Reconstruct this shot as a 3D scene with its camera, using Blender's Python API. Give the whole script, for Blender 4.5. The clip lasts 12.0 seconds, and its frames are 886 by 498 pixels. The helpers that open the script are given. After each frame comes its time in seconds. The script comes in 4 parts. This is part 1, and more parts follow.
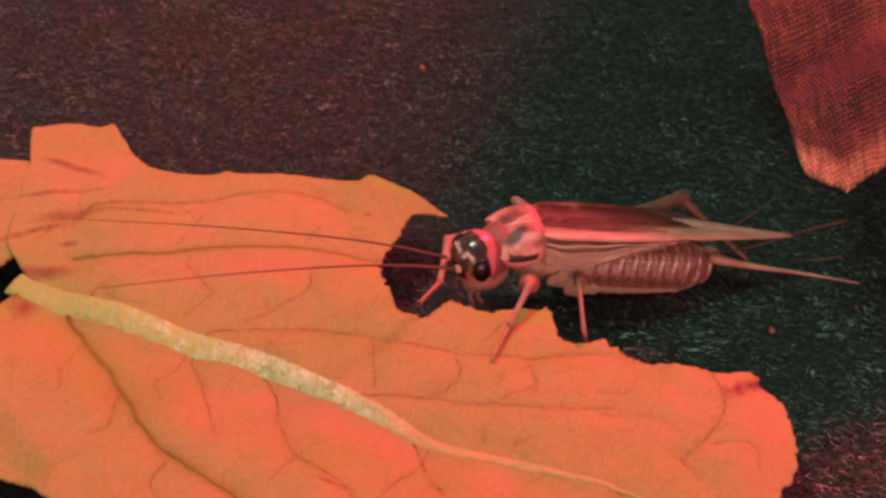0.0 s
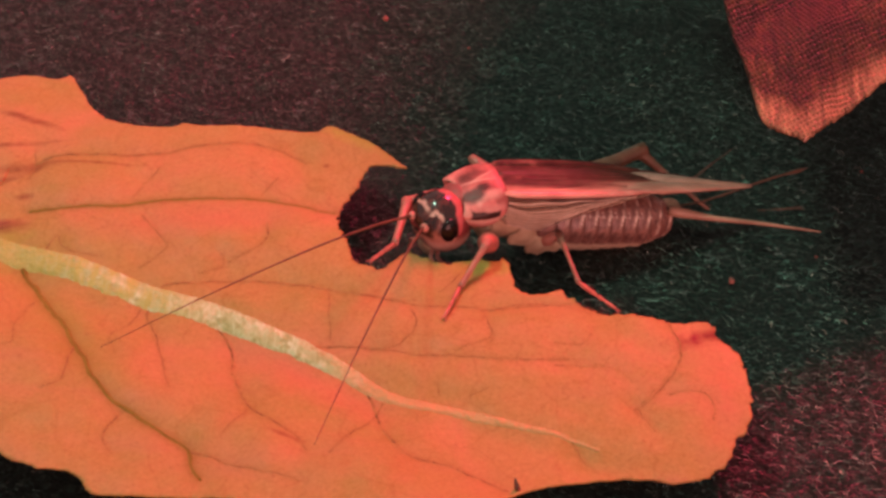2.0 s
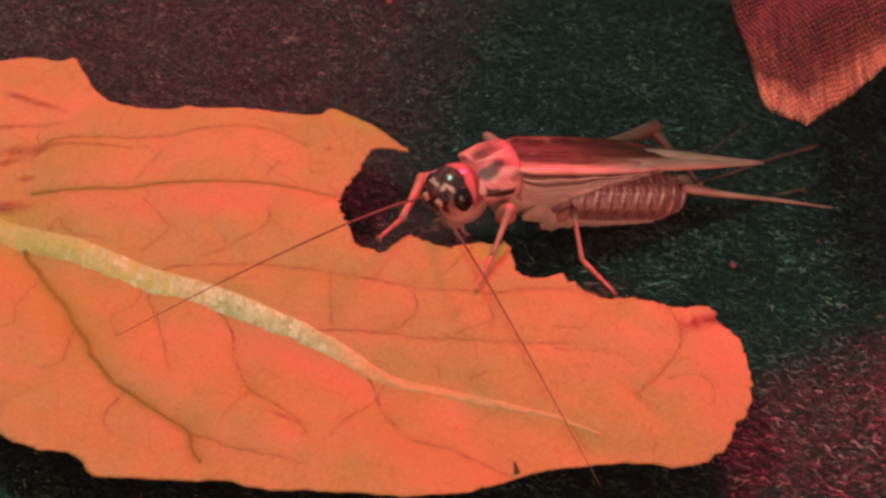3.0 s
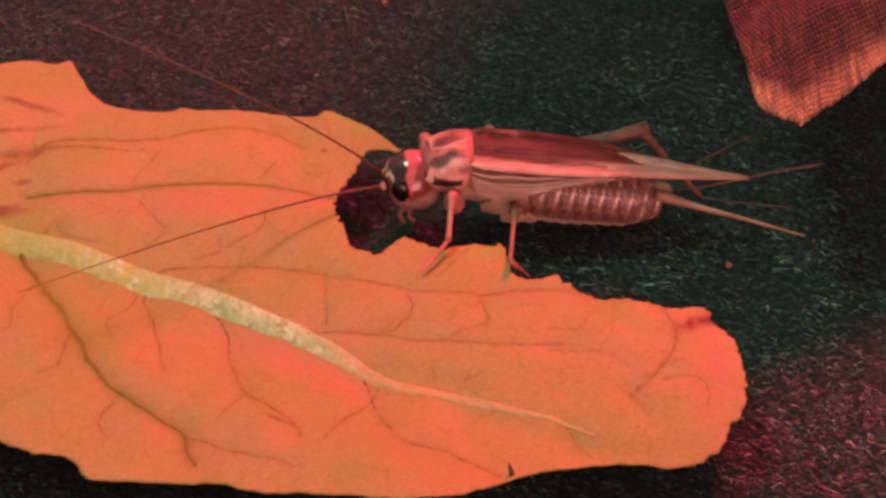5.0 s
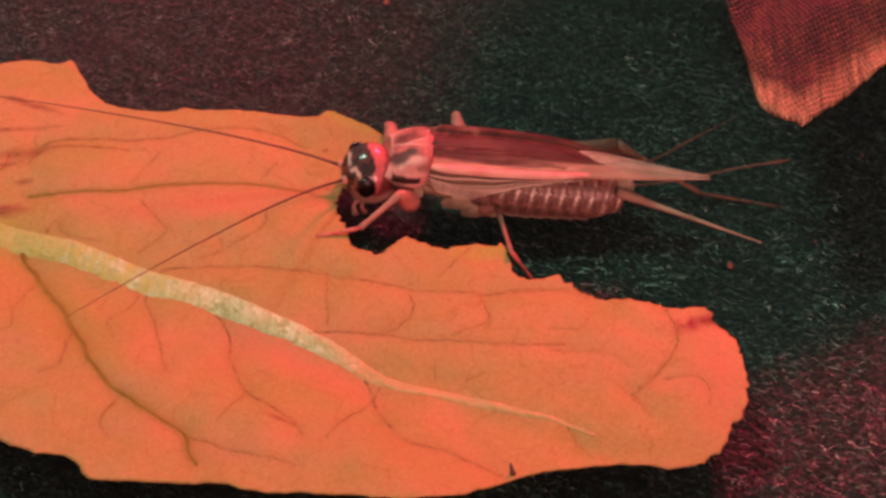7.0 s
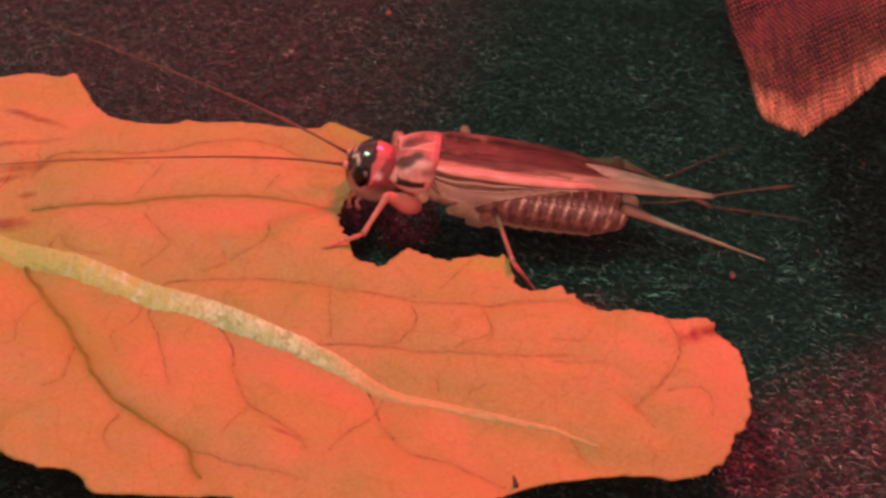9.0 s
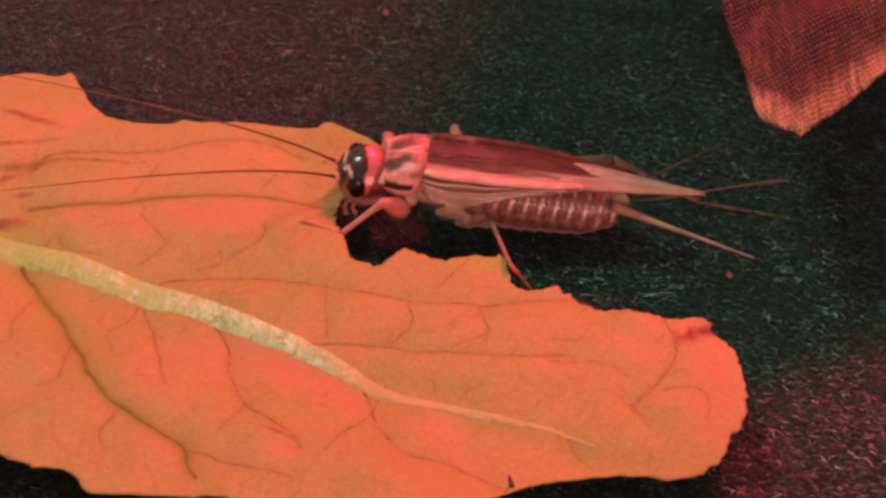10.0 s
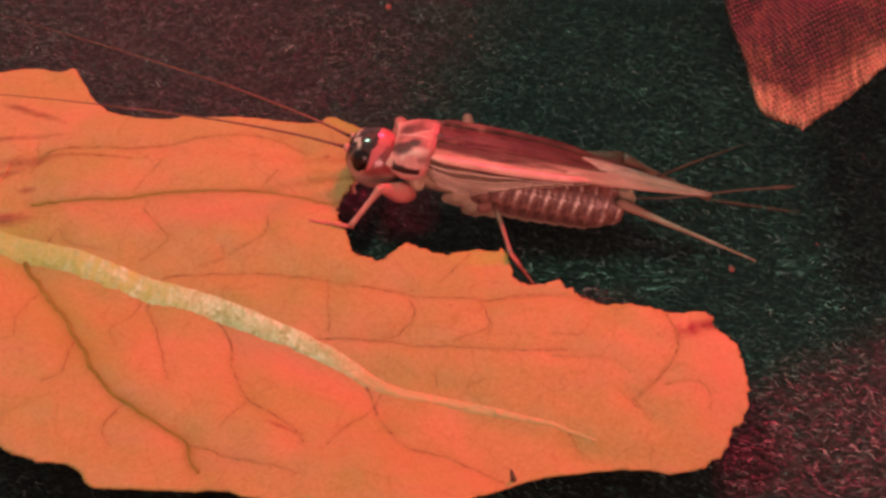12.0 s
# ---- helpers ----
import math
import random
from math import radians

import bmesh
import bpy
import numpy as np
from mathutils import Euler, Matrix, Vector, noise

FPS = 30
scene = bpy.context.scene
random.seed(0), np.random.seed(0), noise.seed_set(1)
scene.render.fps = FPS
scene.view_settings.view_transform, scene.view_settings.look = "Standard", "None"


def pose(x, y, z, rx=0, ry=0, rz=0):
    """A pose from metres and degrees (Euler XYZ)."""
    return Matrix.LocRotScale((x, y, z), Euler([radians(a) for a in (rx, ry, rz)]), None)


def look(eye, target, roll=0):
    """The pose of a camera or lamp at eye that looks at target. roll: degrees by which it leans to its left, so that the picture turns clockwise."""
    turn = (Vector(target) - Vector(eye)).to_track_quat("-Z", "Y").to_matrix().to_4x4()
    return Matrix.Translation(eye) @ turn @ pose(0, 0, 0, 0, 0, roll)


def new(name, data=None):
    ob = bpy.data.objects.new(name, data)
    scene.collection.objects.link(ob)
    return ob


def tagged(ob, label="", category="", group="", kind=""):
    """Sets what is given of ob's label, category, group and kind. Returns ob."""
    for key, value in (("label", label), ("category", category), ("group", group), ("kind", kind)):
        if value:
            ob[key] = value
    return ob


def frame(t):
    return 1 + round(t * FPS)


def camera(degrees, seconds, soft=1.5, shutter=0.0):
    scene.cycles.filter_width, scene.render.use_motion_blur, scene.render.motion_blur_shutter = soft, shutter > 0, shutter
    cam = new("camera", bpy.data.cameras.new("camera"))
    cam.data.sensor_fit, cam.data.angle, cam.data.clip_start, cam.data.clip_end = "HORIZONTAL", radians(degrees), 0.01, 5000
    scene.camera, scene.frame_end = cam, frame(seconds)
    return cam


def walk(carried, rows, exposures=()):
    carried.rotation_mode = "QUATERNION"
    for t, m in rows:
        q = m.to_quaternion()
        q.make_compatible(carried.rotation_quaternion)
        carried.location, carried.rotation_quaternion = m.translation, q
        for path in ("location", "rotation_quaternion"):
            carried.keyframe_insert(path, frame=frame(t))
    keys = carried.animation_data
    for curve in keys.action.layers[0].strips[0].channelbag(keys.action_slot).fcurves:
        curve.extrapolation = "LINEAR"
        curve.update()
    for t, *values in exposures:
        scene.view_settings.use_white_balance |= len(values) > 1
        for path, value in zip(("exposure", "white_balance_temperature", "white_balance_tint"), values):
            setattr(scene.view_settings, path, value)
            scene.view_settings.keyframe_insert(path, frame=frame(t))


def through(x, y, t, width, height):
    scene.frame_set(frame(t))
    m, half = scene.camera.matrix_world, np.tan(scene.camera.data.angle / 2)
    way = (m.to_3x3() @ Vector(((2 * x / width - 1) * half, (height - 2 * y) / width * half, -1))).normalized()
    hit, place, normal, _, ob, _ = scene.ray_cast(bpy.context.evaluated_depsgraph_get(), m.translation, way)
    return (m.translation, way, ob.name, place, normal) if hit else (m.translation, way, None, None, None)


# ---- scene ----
# All sizes below are in millimetres; MM turns them into metres.
MM = 0.001
cam = camera(30.94, 12.0, soft=3.1)
PATH = [
    (0, (-3.56, -88.07, 79.86), (-3.36, -1.27, 7.50), 0.20),
    (0.5, (-3.06, -88.24, 79.21), (-2.11, -2.25, 5.90), 0.62),
    (1, (-2.67, -88.14, 79.38), (-1.90, -2.72, 5.41), 0.39),
    (1.5, (-1.96, -87.91, 78.92), (-1.41, -2.60, 4.82), 0.18),
    (2, (-1.12, -87.72, 79.30), (-0.29, -3.04, 4.49), 0.24),
    (2.5, (-0.51, -87.82, 79.20), (-0.09, -3.54, 3.93), 0.15),
    (3, (-0.66, -87.70, 79.45), (-0.38, -3.89, 3.65), 0.14),
    (5, (0.01, -87.57, 79.77), (-0.03, -3.90, 3.83), -0.26),
    (5.5, (0.11, -87.68, 79.53), (-0.09, -3.74, 3.88), -0.32),
    (6, (0.10, -87.63, 79.73), (-0.11, -3.90, 3.85), -0.36),
    (6.5, (0.02, -87.66, 79.62), (-0.07, -3.94, 3.72), -0.24),
    (7, (-0.02, -87.62, 79.64), (-0.13, -3.87, 3.79), -0.22),
    (9, (0.19, -87.39, 80.13), (-0.30, -3.43, 4.50), -0.67),
    (9.5, (0.57, -87.46, 80.05), (-0.05, -3.48, 4.45), -0.74),
    (10, (0.56, -87.36, 80.03), (-0.04, -3.37, 4.43), -0.72),
    (10.5, (0.47, -87.44, 80.03), (-0.13, -3.19, 4.72), -0.78),
    (11, (0.52, -87.43, 80.13), (-0.35, -3.52, 4.45), -0.89),
    (11.5, (0.74, -87.44, 80.07), (-0.22, -3.63, 4.28), -0.99),
    (12, (0.81, -87.39, 80.16), (-0.19, -3.72, 4.22), -1.03),
]


def mm(p):
    return Vector(p) * MM


walk(cam, [(t, look(mm(eye), mm(target), roll)) for t, eye, target, roll in PATH])

# ---- light: a red lamp and a greenish white one over a dark table, in a dim room ----
world = bpy.data.worlds.new("dim_room")
world.use_nodes = True
world.node_tree.nodes["Background"].inputs[0].default_value = (1.0, 0.85, 0.78, 1)
world.node_tree.nodes["Background"].inputs[1].default_value = 0.35
scene.world = world


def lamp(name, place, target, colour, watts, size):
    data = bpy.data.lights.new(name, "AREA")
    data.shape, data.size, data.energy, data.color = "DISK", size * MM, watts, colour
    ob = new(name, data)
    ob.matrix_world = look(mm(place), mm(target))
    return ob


lamp("red_lamp", (106, 232, 229), (0, 0, 3), (1.0, 0.03, 0.095), 1.98, 80)
lamp("white_lamp", (-105, 72, 266), (0, 0, 3), (0.60, 1.0, 0.76), 0.345, 45)
# Added soft reddish fill, no known source: brightens sides that face the front.
lamp("front_fill_lamp", (130, -420, 85), (0, 0, 3), (1.0, 0.35, 0.31), 1.6, 260)
scene.view_settings.exposure = 0.0


# ---- materials ----
class Nodes:
    """A node material with a Principled shader and a few shorthands."""

    def __init__(self, name, rough=0.5, spec=0.5):
        self.mat = bpy.data.materials.new(name)
        self.mat.use_nodes = True
        self.tree = self.mat.node_tree
        self.shader = self.tree.nodes["Principled BSDF"]
        self.out = self.tree.nodes["Material Output"]
        self.shader.inputs["Roughness"].default_value = rough
        self.shader.inputs["Specular IOR Level"].default_value = spec
        self.where = self.add("ShaderNodeTexCoord").outputs["Object"]

    def add(self, kind, **props):
        node = self.tree.nodes.new(kind)
        for key, value in props.items():
            if key == "operation":
                node.operation = value
            elif key == "blend":
                node.data_type, node.blend_type = "RGBA", value
            elif key == "feature":
                node.feature = value
        return node

    def put(self, value, socket):
        if hasattr(value, "links"):
            self.tree.links.new(value, socket)
        else:
            socket.default_value = value

    def math(self, operation, a, b=0.0, c=0.0):
        node = self.add("ShaderNodeMath", operation=operation)
        for value, socket in zip((a, b, c), node.inputs):
            self.put(value, socket)
        return node.outputs[0]

    def noise(self, per_mm, detail=3.0, rough=0.55, warp=0.0, where=None):
        node = self.add("ShaderNodeTexNoise")
        self.put(where or self.where, node.inputs["Vector"])
        node.inputs["Scale"].default_value = per_mm / MM
        node.inputs["Detail"].default_value = detail
        node.inputs["Roughness"].default_value = rough
        node.inputs["Distortion"].default_value = warp
        return node.outputs["Fac"]

    def ramp(self, fac, stops):
        node = self.add("ShaderNodeValToRGB")
        band = node.color_ramp
        while len(band.elements) < len(stops):
            band.elements.new(0.5)
        for element, (at, colour) in zip(band.elements, stops):
            element.position = at
            element.color = (*colour, 1) if len(colour) == 3 else colour
        self.put(fac, node.inputs[0])
        return node.outputs[0]

    def mix(self, fac, a, b, blend="MIX"):
        node = self.add("ShaderNodeMix", blend=blend)
        for value, socket in ((fac, node.inputs[0]), (a, node.inputs[6]), (b, node.inputs[7])):
            self.put((*value, 1) if isinstance(value, tuple) and len(value) == 3 else value, socket)
        return node.outputs[2]

    def stretch(self, x, y, z, turn=0.0):
        node = self.add("ShaderNodeMapping")
        self.put(self.where, node.inputs[0])
        node.inputs["Rotation"].default_value = (0, 0, radians(turn))
        node.inputs["Scale"].default_value = (x, y, z)
        return node.outputs[0]

    def axes(self, where=None):
        node = self.add("ShaderNodeSeparateXYZ")
        self.put(where or self.where, node.inputs[0])
        return [self.math("DIVIDE", node.outputs[k], MM) for k in range(3)]

    def between(self, value, low, high, soft):
        node = self.add("ShaderNodeMapRange")
        node.interpolation_type = "SMOOTHSTEP"
        self.put(value, node.inputs[0])
        node.inputs[1].default_value, node.inputs[2].default_value = low - soft, low + soft
        other = self.add("ShaderNodeMapRange")
        other.interpolation_type = "SMOOTHSTEP"
        self.put(value, other.inputs[0])
        other.inputs[1].default_value, other.inputs[2].default_value = high - soft, high + soft
        other.inputs[3].default_value, other.inputs[4].default_value = 1, 0
        return self.math("MULTIPLY", node.outputs[0], other.outputs[0])

    def blot(self, x, y, rx, ry, turn=0.0, soft=0.5):
        """A soft elliptic spot on the surface, with an uneven edge."""
        node = self.add("ShaderNodeMapping")
        node.vector_type = "TEXTURE"
        self.put(self.where, node.inputs[0])
        node.inputs["Location"].default_value = (x * MM, y * MM, 0)
        node.inputs["Rotation"].default_value = (0, 0, radians(turn))
        node.inputs["Scale"].default_value = (rx * MM, ry * MM, 1)
        length = self.add("ShaderNodeVectorMath", operation="LENGTH")
        self.put(node.outputs[0], length.inputs[0])
        wobble = self.math("MULTIPLY_ADD", self.noise(1.3, 4), 1.2, -0.6)
        edge = self.add("ShaderNodeMapRange")
        self.put(self.math("ADD", length.outputs["Value"], wobble), edge.inputs[0])
        edge.inputs[1].default_value, edge.inputs[2].default_value = 1 + soft, 1 - soft
        return edge.outputs[0]

    def bump(self, height, depth, strength=1.0):
        node = self.add("ShaderNodeBump")
        node.inputs["Distance"].default_value = depth * MM
        node.inputs["Strength"].default_value = strength
        self.put(height, node.inputs["Height"])
        self.put(node.outputs[0], self.shader.inputs["Normal"])
        return node.outputs[0]

    def colour(self, value):
        self.put((*value, 1) if isinstance(value, tuple) and len(value) == 3 else value, self.shader.inputs["Base Color"])

    def glow_through(self, share, colour):
        """Lets part of the light through, as thin tissue does."""
        thin = self.add("ShaderNodeBsdfTranslucent")
        self.put(colour, thin.inputs[0])
        both = self.add("ShaderNodeMixShader")
        both.inputs[0].default_value = share
        self.put(self.shader.outputs[0], both.inputs[1])
        self.put(thin.outputs[0], both.inputs[2])
        self.put(both.outputs[0], self.out.inputs[0])


def plain(name, dark, light, rough=0.4, per_mm=1.2, depth=0.03, spec=0.5):
    """Skin or shell: two tones mixed at two scales, with a fine grain."""
    n = Nodes(name, rough, spec)
    broad = n.ramp(n.noise(per_mm * 0.5, 4), [(0.32, dark), (0.68, light)])
    n.colour(n.mix(n.math("MULTIPLY", n.noise(per_mm * 5, 2), 0.35), broad, dark))
    n.bump(n.noise(per_mm * 6, 3), depth)
    return n.mat


def leaf_material():
    n = Nodes("yellowed_leaf", 0.6, 0.3)
    patch = n.ramp(n.noise(0.10, 5, 0.55, 0.8), [(0.28, (0.38, 0.29, 0.07)), (0.42, (0.45, 0.275, 0.08)), (0.56, (0.52, 0.262, 0.095)), (0.70, (0.64, 0.24, 0.13))])
    mottle = n.ramp(n.noise(0.55, 5, 0.6, 0.5), [(0.35, (0.50, 0.24, 0.055)), (0.65, (0.60, 0.34, 0.14))])
    patch = n.mix(0.22, patch, mottle)
    cells = n.add("ShaderNodeTexVoronoi", feature="DISTANCE_TO_EDGE")
    n.put(n.where, cells.inputs["Vector"])
    cells.inputs["Scale"].default_value = 1.1 / MM
    net = n.math("LESS_THAN", cells.outputs["Distance"], 0.05)
    base = n.mix(n.ramp(n.noise(2.6, 5, 0.7), [(0.45, (0, 0, 0)), (0.8, (0.42, 0.42, 0.42))]), patch, (0.42, 0.18, 0.045))
    base = n.mix(n.ramp(n.noise(5.0, 3, 0.6), [(0.4, (0, 0, 0)), (0.7, (0.5, 0.5, 0.5))]), base, (0.60, 0.36, 0.13))
    base = n.mix(n.math("MULTIPLY", net, 0.10), base, (0.36, 0.2, 0.04))
    # a finer net of veins, of two sizes
    for per_mm, wide, share in ((0.2, 0.022, 0.26), (0.62, 0.05, 0.07)):
        web = n.add("ShaderNodeTexVoronoi", feature="DISTANCE_TO_EDGE")
        warp = n.add("ShaderNodeMix", blend="ADD")
        warp.inputs[0].default_value = 1.0
        n.put(n.where, warp.inputs[6])
        cloud = n.add("ShaderNodeTexNoise")
        n.put(n.where, cloud.inputs["Vector"])
        cloud.inputs["Scale"].default_value = per_mm * 1.5 / MM
        shrink = n.add("ShaderNodeVectorMath", operation="SCALE")
        n.put(cloud.outputs["Color"], shrink.inputs[0])
        shrink.inputs["Scale"].default_value = 0.9 * MM / per_mm * 0.5
        n.put(shrink.outputs[0], warp.inputs[7])
        n.put(warp.outputs[2], web.inputs["Vector"])
        web.inputs["Scale"].default_value = per_mm / MM
        thread = n.ramp(web.outputs["Distance"], [(0.0, (1, 1, 1)), (wide, (0, 0, 0))])
        fade = n.math("MULTIPLY", thread, n.math("MULTIPLY", n.noise(0.3, 2), share * 1.8))
        base = n.mix(fade, base, (0.34, 0.13, 0.03))
    blush = n.ramp(n.noise(0.2, 3, where=n.stretch(0.45, 1.3, 1, 27)), [(0.5, (0, 0, 0)), (0.72, (1, 1, 1))])
    base = n.mix(n.math("MULTIPLY", blush, 0.38), base, (0.60, 0.25, 0.135))
    # tissue that is still green, along the back edge and at the stalk
    green = n.math("MAXIMUM", n.blot(-6.5, 11.3, 4.2, 1.1, -32), n.blot(-34, -0.5, 3.0, 2.0))
    green = n.math("MAXIMUM", green, n.math("MULTIPLY", n.blot(2.9, -3.7, 2.3, 0.9, 5), 0.8))
    base = n.mix(n.math("MULTIPLY", green, 0.7), base, (0.40, 0.40, 0.06))
    halo = n.math("MAXIMUM", n.blot(-27.0, -7.5, 5.5, 1.4, -58, 1.0), n.blot(-28.5, -2.0, 6.5, 2.2, -24, 1.0))
    base = n.mix(n.math("MULTIPLY", halo, 0.65), base, (0.40, 0.33, 0.06))
    # the tissue darkens softly towards the veins
    for mark, tone, share in (("vein_shade", (0.32, 0.14, 0.03), 0.48), ("olive_shade", (0.27, 0.165, 0.022), 0.85)):
        near = n.add("ShaderNodeAttribute")
        near.attribute_name = mark
        base = n.mix(n.math("MULTIPLY", near.outputs["Fac"], n.math("MULTIPLY_ADD", n.noise(0.8, 4, 0.6), share, share * 0.5)), base, tone)
    # red lamp's light painted in pink beside the midrib and at the round tip
    pink = n.math("MAXIMUM", n.blot(-9.5, -13.6, 6.0, 1.3, -32, 0.9), n.blot(18.0, -15.5, 1.6, 6.0, 0, 0.9))
    pink = n.math("MAXIMUM", pink, n.blot(-17.0, 1.8, 6.5, 1.3, 4, 0.9))
    base = n.mix(n.math("MULTIPLY", pink, 0.7), base, (0.64, 0.21, 0.12))
    # brown and reddish bruises
    for x, y, rx, ry in ((-34.6, 0.2, 1.1, 1.3), (-33.6, -1.8, 0.7, 1.0), (-33.0, 2.0, 1.6, 0.35)):
        base = n.mix(n.math("MULTIPLY", n.blot(x, y, rx, ry, 0, 0.8), 0.75), base, (0.32, 0.012, 0.03))
    for x, y, rx, ry, turn in ((-31.9, 7.9, 2.0, 0.45, 10), (-32.6, 1.5, 1.6, 0.4, 0), (-32.8, 13.8, 2.2, 0.3, -25),
                               (-27.0, 8.2, 2.4, 0.16, -4), (17.1, -11.1, 1.3, 0.28, 15), (-10.4, -19.8, 0.9, 0.14, -20),
                               (-9.1, 7.7, 0.22, 0.2, 0), (-31.5, 4.6, 0.5, 0.25, 0), (-34.5, 6.2, 2.2, 0.25, 20),
                               (-33.5, 10.4, 2.6, 0.2, 8)):
        base = n.mix(n.math("MULTIPLY", n.blot(x, y, rx, ry, turn, 0.8), n.math("MULTIPLY_ADD", n.noise(1.6, 4, 0.7, where=n.stretch(0.5, 1.6, 1)), 1.8, -0.25)), base, (0.22, 0.035, 0.012))
    mark = n.math("MULTIPLY", n.blot(17.0, -11.1, 1.9, 0.6, 18, 0.6), n.ramp(n.noise(1.1, 4, 0.6), [(0.35, (0, 0, 0)), (0.6, (1, 1, 1))]))
    base = n.mix(n.math("MULTIPLY", mark, 0.9), base, (0.25, 0.012, 0.014))
    base = n.mix(1.0, base, n.ramp(n.noise(3.4, 4, 0.75), [(0.3, (0.80, 0.74, 0.68)), (0.5, (0.91, 0.88, 0.83)), (0.7, (0.96, 0.95, 0.92))]), "MULTIPLY")
    specks = n.ramp(n.noise(1.4, 2), [(0.67, (0, 0, 0)), (0.76, (1, 1, 1))])
    base = n.mix(n.math("MULTIPLY", specks, 0.35), base, (0.3, 0.1, 0.03))
    n.colour(base)
    rough = n.ramp(n.noise(0.5, 3), [(0.3, (0.5, 0.5, 0.5)), (0.7, (0.68, 0.68, 0.68))])
    n.put(rough, n.shader.inputs["Roughness"])
    n.bump(n.math("ADD", n.math("MULTIPLY", cells.outputs["Distance"], 0.25), n.noise(0.7, 6, 0.62)), 0.13, 0.7)
    n.glow_through(0.14, base)
    return n.mat


def vein_material(name, colour):
    """Dried veins: dark where they are open, leaf-coloured where tissue covers them."""
    n = Nodes(name, 0.65, 0.3)
    cover = n.ramp(n.noise(1.1, 5, 0.7, 0.5), [(0.38, (0, 0, 0)), (0.6, (0.78, 0.78, 0.78))])
    n.colour(n.mix(cover, colour, (0.46, 0.24, 0.07)))
    n.bump(n.noise(3.0, 4), 0.05)
    return n.mat


def midrib_material():
    n = Nodes("pale_midrib", 0.4, 0.4)
    x, y, z = n.axes()
    grain = n.noise(1.3, 4, 0.65, 0.8, where=n.stretch(1.3, 0.75, 1, 27))
    speck = n.ramp(grain, [(0.34, (0.33, 0.36, 0.13)), (0.5, (0.45, 0.50, 0.24)), (0.66, (0.56, 0.64, 0.39))])
    holes = n.ramp(n.noise(1.5, 3, 0.5, 0.4), [(0.60, (0, 0, 0)), (0.66, (1, 1, 1))])
    base = n.mix(n.math("MULTIPLY", holes, 0.75), speck, (0.32, 0.31, 0.10))
    base = n.mix(n.math("MULTIPLY", n.between(x, -30, -18.5, 2.5), n.ramp(n.noise(0.8, 4, where=n.stretch(1.6, 0.6, 1, 27)), [(0.4, (0.15, 0.15, 0.15)), (0.58, (0.95, 0.95, 0.95))])), base, (0.43, 0.40, 0.09))
    base = n.mix(n.math("MULTIPLY", n.between(x, -60, -28.0, 3.5), 0.8), base, (0.38, 0.35, 0.055))
    base = n.mix(n.math("MULTIPLY", n.between(x, -7.0, 40, 2.5), 0.94), base, (0.50, 0.275, 0.10))
    n.colour(base)
    n.bump(n.noise(2.0, 4), 0.22)
    return n.mat


def cloth_material(name, shade):
    n = Nodes(name, 0.28, 0.6)
    island = n.add("ShaderNodeNewGeometry").outputs["Random Per Island"]
    tone = n.ramp(island, [(0.0, (0.008, 0.014, 0.012)), (0.6, (0.012, 0.027, 0.022)), (0.88, (0.034, 0.078, 0.064)), (0.97, (0.10, 0.20, 0.17)), (1.0, (0.42, 0.52, 0.45))])
    # every fibre has a tint of its own, greenish or brown
    tint = n.add("ShaderNodeTexWhiteNoise")
    tint.noise_dimensions = "1D"
    n.put(n.math("MULTIPLY", island, 7919.0), tint.inputs["W"])
    hue = n.ramp(tint.outputs["Value"], [(0.0, (0.75, 1.15, 1.0)), (0.5, (1.0, 1.0, 1.0)), (1.0, (1.5, 0.85, 0.8))])
    n.colour(n.mix(1.0, n.mix(1.0, tone, hue, "MULTIPLY"), (shade, shade, shade), "MULTIPLY"))
    clump = n.ramp(n.noise(0.55, 5, 0.7, 0.6), [(0.32, (0.16, 0.16, 0.16)), (0.68, (1.15, 1.15, 1.15))])
    clump = n.mix(1.0, clump, n.ramp(n.noise(0.2, 4, 0.6, 0.5), [(0.34, (0.5, 0.5, 0.5)), (0.66, (1.5, 1.5, 1.5))]), "MULTIPLY")
    n.colour(n.mix(1.0, clump, n.shader.inputs["Base Color"].links[0].from_socket, "MULTIPLY"))
    n.bump(n.noise(3.0, 4), 0.1)
    return n.mat


def ground_material():
    n = Nodes("dark_felt", 0.85, 0.15)
    tone = n.ramp(n.noise(0.25, 5, 0.6), [(0.3, (0.006, 0.010, 0.009)), (0.7, (0.018, 0.03, 0.026))])
    n.colour(n.mix(n.math("MULTIPLY", n.noise(2.5, 4, 0.7), 0.5), tone, (0.042, 0.058, 0.052)))
    n.bump(n.noise(2.5, 5, 0.7, 0.5), 0.5)
    return n.mat


